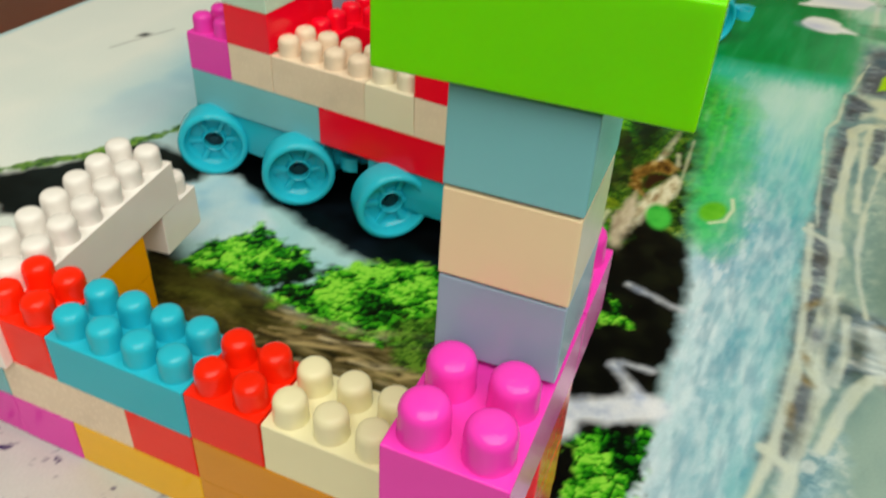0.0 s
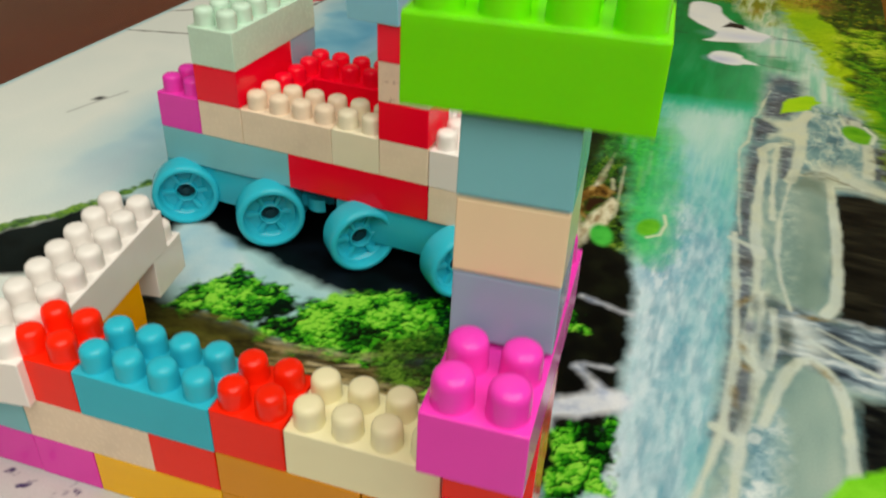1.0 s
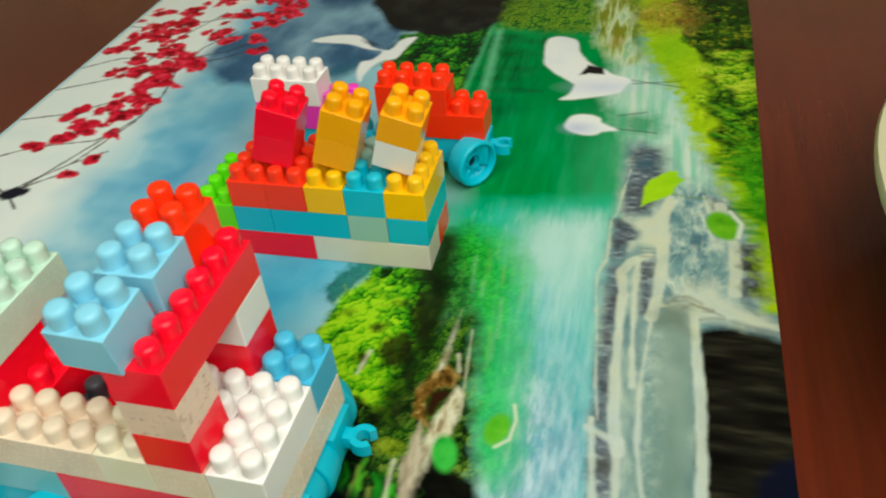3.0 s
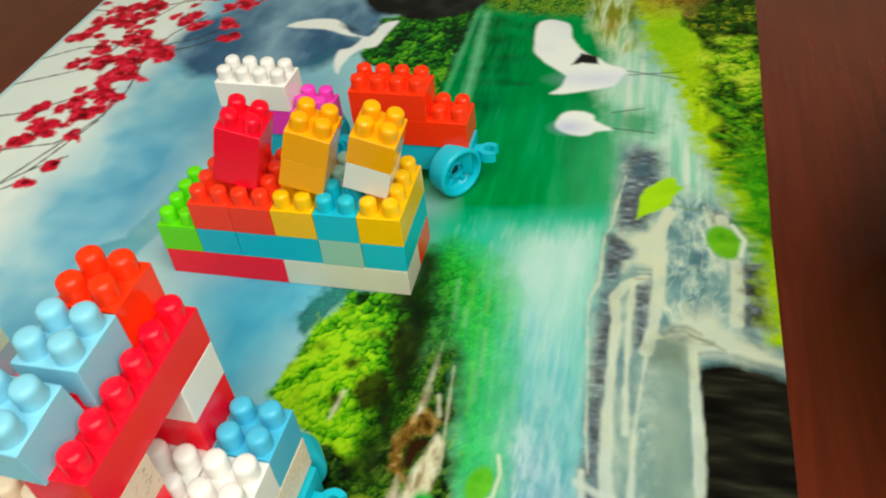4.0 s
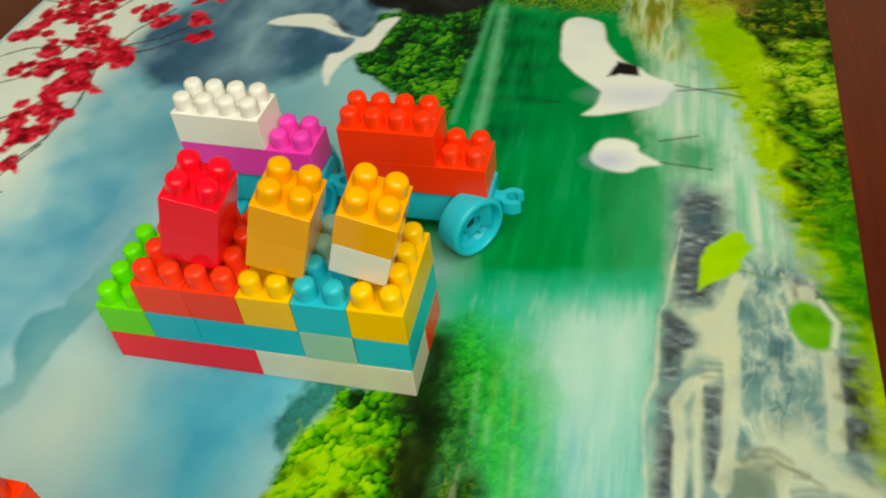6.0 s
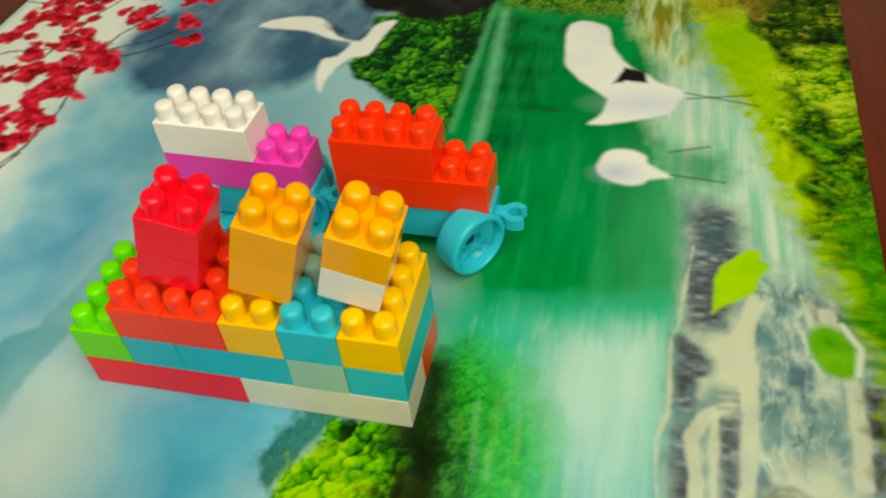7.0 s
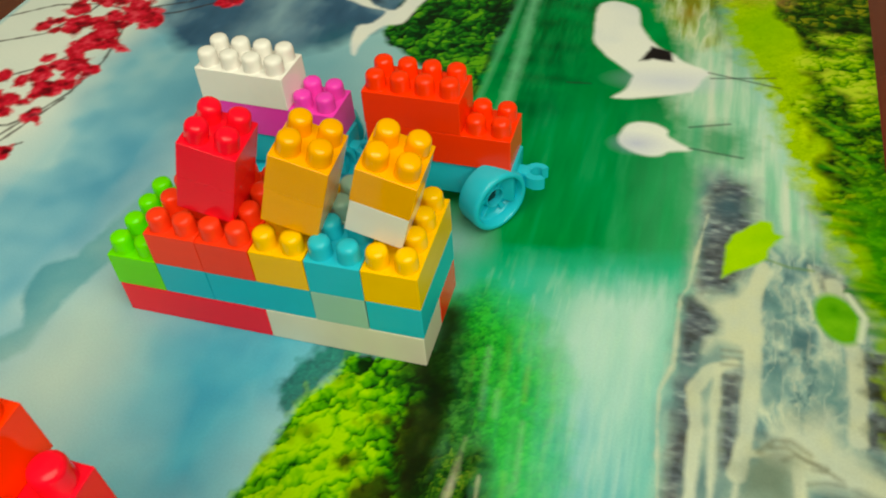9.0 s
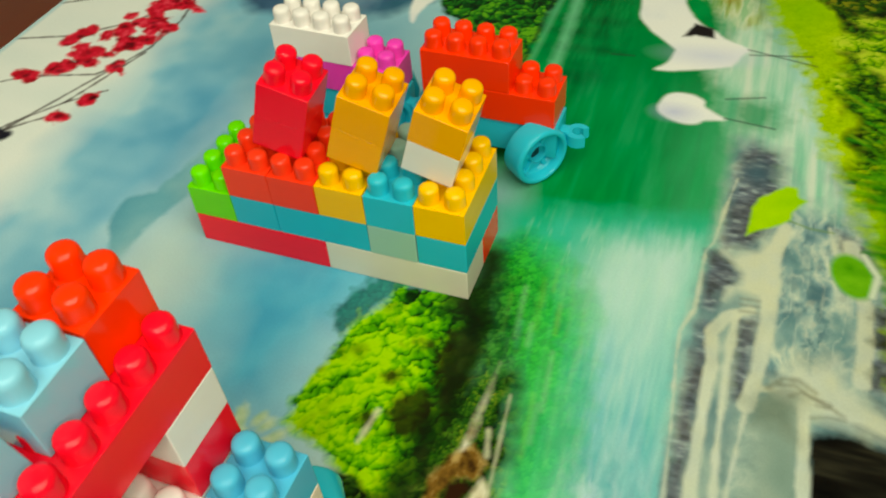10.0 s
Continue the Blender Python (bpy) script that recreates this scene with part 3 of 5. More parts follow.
    p.leaves(p.mask(p.inside((168, 452), (340, 440), (350, 640), (160, 640)), 8, 6) * 0.9, 7, 4, (10, 50, 16), (50, 110, 22), (130, 160, 30), (60, 100, 24))
    # white cascade
    fall = p.mask(p.inside((186, 84), (246, 97), (300, 104), (334, 112), (330, 20), (328, -100), (335, -190), (336, -460), (292, -460), (282, -300), (268, -190), (262, -80), (232, 10)), 16, 5, 9, 2)
    p.lay(fall, p.tones(p.cloud(30, 1, 0.8, 2.2) * 0.8 + 0.3 * up(80, -40, y), (30, 172, 120), (70, 184, 152), (122, 192, 192)))
    edge = p.mask((p.cloud(5, 2, 0.6, 5) - 0.5) * 22 + (p.cloud(40, 5) - 0.5) * 14 + 82 + 0.12 * (x - 250) - y, 16)
    white = p.mask(p.inside((250, 34), (266, 88), (296, 100), (332, 106), (332, 40), (324, -10), (302, -34), (276, -10)), 24, 5, 24, 5)
    p.lay(fall * white * edge * 0.92, p.tones(p.cloud(16, 4, 0.6, 3), (164, 210, 196), (182, 216, 206), (194, 220, 212)))
    p.lay(fall * p.mask((p.cloud(1.0, 3, 2.4, 16, 2) - 0.7) * 60, 8) * up(120, 60, y) * up(-60, 0, y) * 0.25, (190, 222, 200))
    p.streaks(fall * up(40, -30, y) * 0.32, 3.4, 34, 2, (96, 172, 190), (150, 200, 206), (196, 218, 216), gain=1.3)
    low = fall * (1 - up(-150, -40, y))
    p.swirl(low * 0.9, 12, 3, 12, (92, 150, 172), (118, 170, 186), (148, 188, 200), (176, 204, 212), gain=1.4, sx=0.6, sy=3.2)
    p.swirl(low * p.mask((p.cloud(26, 2, 0.6, 1.8) - 0.5) * 40, 14) * (0.25 + 0.4 * up(318, 282, x)), 5, 2, 8, (112, 166, 186), (214, 226, 232), gain=2.2, sx=0.7, sy=1.8)
    p.lay(fall * p.mask(p.inside((270, -190), (292, -180), (300, -300), (302, -460), (288, -460), (280, -300)), 12, 3, 16) * 0.6, (214, 226, 236))
    p.lay(fall * p.mask(p.oval(276, -196, 18, 16), 12) * 0.5, (60, 140, 176))
    fleck = p.mask((p.cloud(1.0, 4, 4.0, 13, 3) - 0.56) * 40, 5)
    p.lay(low * fleck * 0.75 * (0.35 + 0.65 * up(306, 276, x)), (224, 232, 236))
    p.lay(low * p.mask((p.cloud(1.0, 1, 3.4, 15, 2) - 0.6) * 40, 6) * 0.45, (84, 138, 160))
    p.lay(fall * p.mask(p.inside((260, -176), (272, -186), (284, -240), (290, -310), (300, -400), (300, -470), (280, -470), (276, -380), (272, -300), (266, -230)), 5, 5, 7, 3) * 0.75, p.tones(p.cloud(9, 2, 0.8, 2), (184, 208, 222), (232, 236, 240)))
    # green veil beside the big tree
    veil = p.mask(p.inside((194, 46), (213, 62), (240, 46), (264, 8), (270, -40), (274, -62), (277, -110), (284, -150), (276, -182), (258, -170), (246, -140), (234, -60), (210, -20)), 16, 7, 12, 3)
    p.lay(veil * 0.88, p.tones(p.cloud(22, 2, 0.8, 1.5) * 0.9 + 0.1, (30, 154, 34), (50, 186, 50), (84, 204, 76)))
    p.leaves(veil * 0.4, 5.5, 1, (10, 100, 20), (36, 156, 36), (84, 200, 60), light=0.08)
    p.leaves(p.mask(p.inside((194, 46), (212, 60), (228, 30), (238, -30), (236, -80), (208, -40)), 12, 6) * 0.8, 3.8, 3, (8, 70, 14), (26, 126, 22), (66, 178, 36))
    p.lay(veil * p.mask(p.oval(282, -120, 22, 66), 26) * 0.5, (84, 192, 150))
    rain = random.Random(31)
    for k in range(70):
        bx, by, n = rain.uniform(216, 300), rain.uniform(-150, 30), rain.uniform(14, 52)
        p.stroke(rain.uniform(0.3, 1.0), 2.2, veil * rain.uniform(0.08, 0.28), rain.choice(((150, 222, 150), (110, 206, 170), (190, 226, 190), (30, 140, 50), (170, 214, 90))), (bx, by), (bx - 0.1 * n, by + n))
    # stone slope at the right
    slope = p.mask(p.inside((332, 210), (346, 212), (400, 205), (452, 60), (452, -900), (338, -900), (334, -300), (330, -120), (322, 0), (328, 90)), 6, 3, 10, 1)
    p.swirl(slope, 16, 4, 18, (94, 124, 128), (122, 148, 146), (152, 172, 160), (178, 190, 174), sx=0.8, sy=1.7)
    foam = slope * p.mask(p.inside((364, 130), (384, 150), (410, 140), (428, 100), (424, 14), (420, -4), (364, -8), (366, 60)), 8, 4)
    p.swirl(foam, 13, 2, 16, (80, 112, 120), (112, 144, 148), (154, 178, 170), (206, 212, 188), gain=2.4, sx=0.6, sy=1.9)
    p.swirl(foam * p.mask((p.cloud(16, 1) - 0.48) * 40, 8) * 0.6, 5, 3, 9, (90, 120, 126), (150, 176, 168), (206, 212, 188), gain=2.2, sx=0.8, sy=1.4)
    for points in (((378, 105), (391, 96), (386, 72), (377, 71)), ((403, 51), (417, 54), (418, 20), (400, 21)), ((374, 40), (384, 44), (384, 24), (376, 20))):
        p.swirl(p.mask(p.inside(*points), 7, 4, 8) * 0.85, 14, 1, 10, (88, 126, 134), (106, 142, 142), (122, 154, 150))
    # wet stone between the threads of water, brushed across
    for points in (((339, 190), (350, 206), (368, 196), (367, 150), (362, 114), (351, 96), (336, 94), (336, 132)), ((328, 86), (336, 87), (350, 69), (346, 60), (338, 50), (335, 37), (329, 38)),
                   ((332, 26), (339, 25), (340, -6), (337, -40), (338, -84), (339, -127), (328, -127), (328, -84), (327, -39)), ((351, 34), (363, 36), (362, -26), (354, -28)),
                   ((328, -132), (339, -132), (346, -140), (345, -191), (340, -257), (351, -270), (344, -330), (334, -330), (338, -267), (334, -211)),
                   ((426, 66), (446, 72), (446, 0), (424, 4)), ((404, 128), (426, 112), (428, 96), (410, 104))):
        stone = p.mask(p.inside(*points), 4.5, 3, 7)
        p.streaks(stone * 0.9, 9, 3.6, 3, (54, 58, 68), (82, 88, 102), (110, 118, 130), (160, 174, 174), gain=1.1)
        p.lay(stone * p.mask((p.cloud(18, 4) - 0.54) * 40, 12) * 0.55, p.tones(p.cloud(4, 1, 2, 1), (54, 52, 46), (92, 88, 78)))
    p.lay(p.mask(p.oval(350, 172, 10, 12), 8, 3) * 0.7, (62, 94, 108))
    still = p.mask(p.inside((360, -30), (372, -18), (391, -16), (391, -120), (389, -186), (374, -212), (358, -186), (355, -80)), 5, 3, 10)
    p.lay(still, p.tones(0.8 * p.cloud(30, 5, 0.7, 1.3) + 0.3 * up(-160, -30, y), (98, 124, 114), (128, 150, 138), (164, 176, 160)))
    p.swirl(still * p.mask(366 - x, 10) * 0.8, 6, 2, 8, (106, 136, 138), (140, 166, 160), (186, 200, 186), gain=1.8)
    p.streaks(p.mask(p.inside((395, -38), (404, -32), (420, -29), (452, -40), (452, -216), (394, -200)), 4, 3, 8), 30, 5, 2, (5, 5, 4), (15, 14, 10), (27, 26, 19), (46, 44, 32), gain=0.9)
    rapid = p.mask(p.inside((354, -196), (393, -203), (452, -198), (452, -262), (400, -262), (372, -250), (356, -262)), 6, 4, 9)
    p.swirl(rapid, 9, 1, 8, (38, 46, 56), (84, 98, 110), (140, 158, 168), (206, 214, 214), gain=1.9, sx=2.6, sy=0.7)
    low_pool = p.mask(p.inside((360, -300), (374, -254), (391, -256), (398, -291), (400, -380), (400, -480), (360, -480)), 6, 2, 8)
    p.lay(low_pool, p.tones(p.cloud(34, 2, 0.6, 1.5), (118, 146, 140), (146, 168, 158), (172, 186, 172)))
    p.swirl(p.mask(p.inside((348, -330), (364, -300), (372, -400), (372, -480), (344, -480)), 8, 5) * 0.9, 5, 1, 8, (100, 140, 156), (150, 180, 190), (212, 222, 222), gain=2.0)
    p.streaks(p.mask(p.inside((404, -270), (452, -262), (452, -600), (406, -600)), 4, 3, 8), 18, 5, 4, (5, 7, 10), (22, 24, 22), (64, 68, 62), gain=1.4)
    p.lay(p.mask(p.inside((426, -154), (436, -140), (450, -132), (450, -212), (422, -212)), 4, 2, 8) * 0.9, p.tones(p.cloud(16, 2), (4, 6, 16), (14, 20, 44)))
    p.lay(p.mask(p.inside((420, -222), (450, -213), (450, -240), (416, -246)), 4, 3, 8) * 0.85, p.tones(p.cloud(8, 1), (196, 206, 214), (230, 232, 232)))
    # pale water lines over the stones
    pale = p.tones(p.cloud(12, 4) * 0.6 + 0.4 * up(-140, 40, y), (190, 202, 198), (198, 204, 184), (206, 207, 172))
    upper = ((0.5, ((338, 162), (334, 132), (330, 94), (326, 84), (326, 34), (320, 14), (321, -9), (325, -49), (328, -96), (332, -123))),
             (2.6, ((358, 42), (345, 34), (338, 18), (341, -6), (340, -32), (340, -84), (342, -130), (346, -146))), (1.6, ((350, 36), (349, -5), (350, -60), (352, -92))),
             (3.2, ((373, 120), (368, 96), (368, 60), (368, 21), (365, -14), (362, -28))), (2.2, ((368, -14), (391, -10), (411, -18), (450, -26))),
             (2.4, ((391, -16), (395, -90), (396, -150), (394, -184), (388, -198))), (0.9, ((363, -20), (357, -90), (357, -140), (361, -172), (368, -202))),
             (1.6, ((328, -123), (336, -208), (340, -262), (338, -326), (330, -380), (324, -460))))
    lower = ((2.0, ((326, -130), (345, -138))), (1.8, ((334, -322), (346, -328))), (1.8, ((345, -140), (347, -190), (343, -250), (353, -270), (348, -320), (346, -460))),
             (1.8, ((358, -310), (363, -284), (368, -264), (374, -250), (381, -246), (388, -252), (394, -262), (398, -276), (400, -300), (402, -340), (403, -400), (403, -520))), (3.0, ((412, 116), (421, 64), (422, 39), (420, 6))),
             (1.5, ((350, -190), (351, -220), (349, -250), (354, -272))), (1.5, ((358, -206), (361, -236), (357, -262))), (1.2, ((380, -228), (392, -236), (416, -246))), (0.8, ((384, -214), (400, -222), (428, -232))),
             (1.2, ((400, 128), (404, 104), (410, 100))))
    for width, line in upper + lower:
        d = width * (1.7 - 0.25 * up(-140, -60, y)) - p.along(*line) + (p.cloud(22, 3) - 0.5) * 3.4 + (p.cloud(7, 1) - 0.5) * 1.6
        p.lay(np.clip(d / 2.6 + 0.42, 0, 1) * (0.62 + 0.5 * p.cloud(26, 5)), pale)
    p.lay(p.mask(p.oval(378, -227, 9, 17, 14), 6, 4, 8) * 0.8, p.tones(p.cloud(9, 2), (178, 194, 196), (214, 218, 206)))
    for cx, cy, rx, ry, tone in ((366, -231, 4.5, 19, (66, 78, 66)), (357, -199, 4, 8, (80, 96, 92)), (354, -238, 3.4, 15, (84, 104, 112)), (347, -204, 3, 7, (86, 100, 104)), (345, -230, 3.4, 9, (104, 112, 124)), (347, -288, 3.6, 12, (96, 104, 112)), (346, -308, 4, 9, (104, 112, 112))):
        p.lay(p.mask(p.oval(cx, cy, rx, ry, 4), 3, 1.5, 6, cx) * 0.85, p.tones((p.cloud(5, 3) - 0.5) * 1.5 + 0.5, tuple(c * 0.7 for c in tone), tuple(c * 1.2 for c in tone)))
    for cx, cy, rx, ry, turn in ((383, -204, 8, 2.0, 12), (389, -257, 7, 1.8, -50), (346, -268, 4, 2.4, -40), (343, -250, 2, 5, 20), (340, -204, 2, 6, -30), (342, -296, 2, 6, 10)):
        p.lay(p.mask(p.oval(cx, cy, rx, ry, turn), 2, 1.4, 4, cy) * 0.8, p.tones(p.cloud(4, 2), (92, 82, 50), (150, 128, 66)))
    # fine threads where the water spreads
    spread = p.mask(p.inside((340, -120), (356, -150), (372, -216), (400, -214), (396, -250), (366, -262), (352, -340), (344, -460), (334, -460), (338, -330), (336, -240)), 8, 5)
    thread = np.clip(1 - np.abs(p.cloud(20, 2, 0.8, 1.7, 1) - 0.5) * 13, 0, 1)
    p.lay(spread * thread * 0.14, (200, 212, 212))
    thread = np.clip(1 - np.abs(p.cloud(11, 4, 0.6, 2.0, 2) - 0.5) * 18, 0, 1)
    p.lay(foam * thread * 0.28, (206, 212, 192))
    star = p.mask(p.inside((337, 87), (343, 84), (358, 94), (366, 110), (373, 123), (371, 87), (373, 62), (366, 40), (360, 54), (348, 57), (342, 46), (343, 56), (350, 62), (351, 71)), 3.5, 1.2, 9)
    p.lay(star * 0.95, pale)
    p.lay(p.mask(p.inside((376, -12), (381, 6), (387, 17), (394, 8), (407, 22), (412, 0), (440, -16), (448, -30), (400, -24)), 6, 2, 9) * 0.9, pale)
    p.lay(p.mask(p.inside((362, -22), (370, -12), (380, -4), (388, -6), (392, -14), (386, -24), (390, -44), (378, -36), (366, -40)), 6, 3, 8) * 0.6, p.tones(p.cloud(9, 3), (84, 96, 78), (120, 132, 112)))
    for width, line in ((1.6, ((372, -12), (380, -3), (388, -2), (397, -8))), (1.3, ((378, -8), (386, -6), (394, -11), (400, -13))), (1.4, ((384, -14), (390, -10), (399, -13), (404, -14))), (1.5, ((398, -16), (405, -16), (411, -19))), (1.0, ((396, -25), (404, -22), (412, -22)))):
        p.lay(np.clip((width - p.along(*line) + (p.cloud(6, 2) - 0.5) * 2.4) / 3.0 + 0.4, 0, 1) * 0.5, (96, 94, 70))
    for width, line in ((1.8, ((424, -2), (434, -6), (448, -8))), (1.6, ((428, -8), (434, -14))), (2.6, ((418, -24), (430, -28), (446, -31)))):
        p.lay(np.clip((width - p.along(*line) + (p.cloud(6, 2) - 0.5) * 3) / 4 + 0.4, 0, 1) * 0.5, (96, 106, 106))
    for cx, cy, rx, ry in ((434, 38, 8, 9), (437, 14, 9, 7), (434, 58, 7, 4)):
        p.lay(p.mask(p.oval(cx, cy, rx, ry), 5, 4, 6, cy) * 0.85, p.tones(p.cloud(6, 1, 2, 0.8), (26, 30, 8), (58, 62, 20)))
    for k in range(3):
        p.lay(p.mask(0.9 - p.along((352, 50 - 5 * k), (362, 51 - 5 * k)), 1.4) * 0.6, (120, 122, 108))
    # bank of grass and shrubs along the right edge
    mist = p.mask(p.inside((308, 400), (341, 380), (378, 290), (384, 250), (402, 190), (410, 140), (376, 150), (366, 200), (344, 210), (330, 215), (318, 255), (306, 290)), 12, 7, 12)
    p.streaks(mist * 0.95, 6, 70, 2, (124, 192, 158), (170, 210, 184), (206, 220, 200), gain=1.0)
    p.lay(mist * p.mask(p.oval(342, 240, 20, 22), 12, 6) * 0.8, (40, 140, 84))
    grass = p.mask(p.inside((330, 640), (334, 470), (344, 397), (362, 345), (378, 300), (382, 258), (396, 208), (408, 168), (426, 118), (436, 70), (440, -10), (470, -10), (470, 640)), 7, 9, 9, 1)
    p.leaves(grass, 4.6, 1, (128, 170, 2), (148, 184, 4), (164, 196, 6), (184, 208, 26), light=0.05, patchy=0.7, relief=0.45)
    p.lay(grass * p.mask(p.oval(370, 410, 26, 50, -20), 22) * 0.7, p.tones(p.cloud(12, 2), (120, 176, 6), (140, 190, 8)))
    shrub = p.mask(p.inside((372, 560), (384, 450), (400, 408), (406, 340), (402, 280), (410, 226), (420, 170), (436, 100), (470, 60), (470, 560)), 6, 16, 20, 2)
    p.leaves(shrub, 12.5, 3, (3, 14, 2), (8, 36, 4), (40, 96, 6), (116, 164, 8), (176, 200, 20), light=-0.14, patchy=1.3)
    p.leaves(shrub * 0.45, 5.5, 5, (4, 20, 2), (14, 50, 4), (60, 116, 6), (140, 178, 10), light=-0.1, patchy=1.0)
    p.lay(grass * p.mask(p.oval(440, 150, 11, 56), 9, 5, 9) * 0.7, p.tones(p.cloud(6, 3, 1.6, 0.8), (36, 120, 6), (76, 168, 10), (120, 190, 16)))
    p.leaves(p.mask(p.inside((378, 480), (394, 424), (420, 408), (470, 412), (470, 640), (370, 640)), 8, 10, 14) * 0.85, 11, 1, (4, 16, 2), (10, 40, 4), (40, 84, 8), (140, 140, 20), light=-0.16)
    for cx, cy, rx, ry in ((432, 352, 20, 34), (408, 366, 12, 14), (428, 402, 18, 10), (440, 302, 12, 16), (400, 300, 8, 16)):
        p.leaves(p.mask(p.oval(cx, cy, rx, ry), 5, 8, 9, cy) * 0.85, 9, 2, (20, 70, 4), (84, 144, 6), (150, 190, 12), (190, 210, 50), light=0.06)
    dice = random.Random(11)
    for k in range(70):
        bx, by, a, n = dice.uniform(412, 446), dice.uniform(120, 290), dice.uniform(-0.5, 0.9), dice.uniform(10, 26)
        p.stroke(dice.uniform(0.4, 1.0), 2.0, shrub * 0.55, dice.choice(((60, 150, 20), (110, 180, 20), (166, 200, 30), (20, 80, 10))), (bx, by), (bx - n * math.cos(a), by + n * math.sin(a)))
    for k in range(46):
        by = dice.uniform(70, 190)
        bx = 446 - 0.16 * max(0, by - 60)
        p.stroke(dice.uniform(0.8, 1.5), 2.0, 0.5, dice.choice(((40, 126, 8), (70, 150, 10), (30, 104, 8), (150, 190, 20))), (bx, by), (bx - dice.uniform(8, 20), by + dice.uniform(-5, 4)))
    p.leaves(p.mask(p.oval(360, 500, 36, 44), 16, 12, 14) * 0.8, 6, 2, (80, 66, 20), (170, 120, 40), (120, 140, 30), (206, 150, 80))
    p.streaks(p.mask(p.inside((276, 560), (318, 560), (330, 420), (340, 376), (312, 366), (286, 420)), 9, 5) * 0.9, 7, 44, 1, (128, 130, 30), (170, 186, 110), (206, 214, 176), (150, 190, 140), gain=1.5)
    p.lay(p.mask(p.oval(308, 424, 7, 12), 6, 3) * 0.6, (150, 120, 20))
    # the big tree before the ship
    shade = p.mask(p.inside((168, -104), (205, -66), (236, -40), (250, -120), (262, -180), (262, -300), (240, -300), (176, -212), (140, -190)), 6, 8, 14, 4)
    p.leaves(shade, 8, 3, (8, 18, 6), (22, 48, 12), (56, 92, 22), (116, 140, 46), light=-0.12)
    p.leaves(p.mask(p.inside((112, -36), (117, -18), (128, 2), (142, 8), (154, 2), (138, -24), (126, -50)), 3, 5, 8, 2) * 0.85, 5, 4, (8, 74, 66), (18, 104, 88), (40, 134, 112), relief=0.7)
    crown = p.mask(p.inside((118, -112), (124, -83), (128, -50), (136, -22), (146, 0), (176, 6), (200, 16), (212, -10), (212, -60), (210, -100), (199, -146), (176, -134), (150, -122)), 3, 7, 10, 1)
    light = 0.12 + 0.14 * up(165, 130, x + 0.2 * y) - 0.5 * up(140, 215, x + 0.3 * y)
    p.leaves(crown, 8.4, 1, (8, 34, 4), (32, 100, 6), (78, 152, 8), (120, 184, 10), (158, 204, 20), light=light, patchy=0.9, relief=0.85)
    p.leaves(crown * p.mask((p.cloud(14, 3) - 0.6) * 30 - 3 * (1 - up(150, 210, x)), 6) * 0.7, 5, 2, (6, 24, 4), (18, 60, 8), (50, 110, 14))
    # dark green patch at the hull's right end
    p.lay(p.mask(p.inside((176, 20), (196, 56), (204, 30), (202, 7), (194, -16), (176, -6)), 6, 4, 7) * 0.85, p.tones(p.cloud(6, 2), (14, 26, 8), (40, 60, 20)))
    for cx, cy, rx, ry, turn in ((196, -44, 8, 20, 10), (188, -86, 13, 15, 0), (205, -66, 6, 15, 0), (170, -66, 5, 4, 0), (176, -40, 7, 3, 20), (166, -98, 5, 6, 0)):
        p.lay(p.mask(p.oval(cx, cy, rx, ry, turn), 3, 5, 7, cy) * 0.9, p.tones(p.cloud(6, 3), (14, 12, 3), (36, 32, 8), (30, 52, 8)))
    p.leaves(p.mask(p.inside((192, 20), (214, 24), (226, -20), (232, -60), (216, -90), (206, -50)), 8, 6, 10) * 0.8, 6, 4, (10, 50, 14), (36, 96, 24), (80, 150, 50))
    # darker green strip from the hull's right end down past the crown
    p.lay(p.mask(p.inside((190, 44), (202, 46), (208, 14), (214, -36), (208, -84), (198, -48), (192, -4)), 6, 5, 9, 4) * 0.8, p.tones(p.cloud(7, 2), (4, 10, 2), (18, 40, 8)))
    # roots, pale trunks and ferns under the tree
    p.lay(p.mask(p.inside((187, -150), (192, -96), (199, -50), (192, -4), (206, -8), (213, -44), (218, -80), (210, -128), (206, -165)), 6, 6, 9) * 0.8, p.tones(p.cloud(9, 2), (8, 16, 6), (20, 30, 10), (48, 60, 20)))
    p.leaves(p.mask(p.inside((186, -158), (206, -150), (212, -120), (206, -80), (218, -40), (230, -60), (246, -130), (240, -160), (208, -176)), 6, 7, 8, 2) * 0.6, 3.6, 3, (8, 30, 6), (30, 76, 12), (74, 124, 20), (140, 160, 40), light=-0.08)
    p.lay(p.mask(p.inside((169, -186), (197, -178), (201, -201), (172, -220)), 5, 4, 8) * 0.9, (6, 8, 8))
    p.lay(p.mask(p.inside((238, -192), (262, -188), (270, -225), (242, -230)), 4, 3, 8) * 0.9, p.tones(p.cloud(9, 1), (14, 12, 10), (40, 32, 24)))
    ferns = random.Random(21)
    for k in range(130):
        fx, fy, n = ferns.uniform(166, 240), ferns.uniform(-284, -196), ferns.uniform(8, 24)
        p.stroke(ferns.uniform(0.8, 1.8), 1.6, 0.8, ferns.choice(((20, 90, 16), (44, 130, 24), (70, 170, 30), (96, 180, 40), (24, 70, 16), (130, 150, 60))), (fx, fy), (fx + ferns.uniform(-4, 3), fy + n * 0.6), (fx + ferns.uniform(-8, 4), fy + n))
    bark = p.tones((p.cloud(5, 1, 1.0, 2.0) - 0.5) * 1.8 + 0.5, (150, 130, 96), (206, 198, 164), (226, 222, 200))
    p.lay(p.mask(p.inside((225, -40), (222, -85), (219, -106), (225, -100), (226, -60)), 2, 1.5, 4) * 0.9 * (0.25 + 0.75 * up(-50, -95, y)), bark)
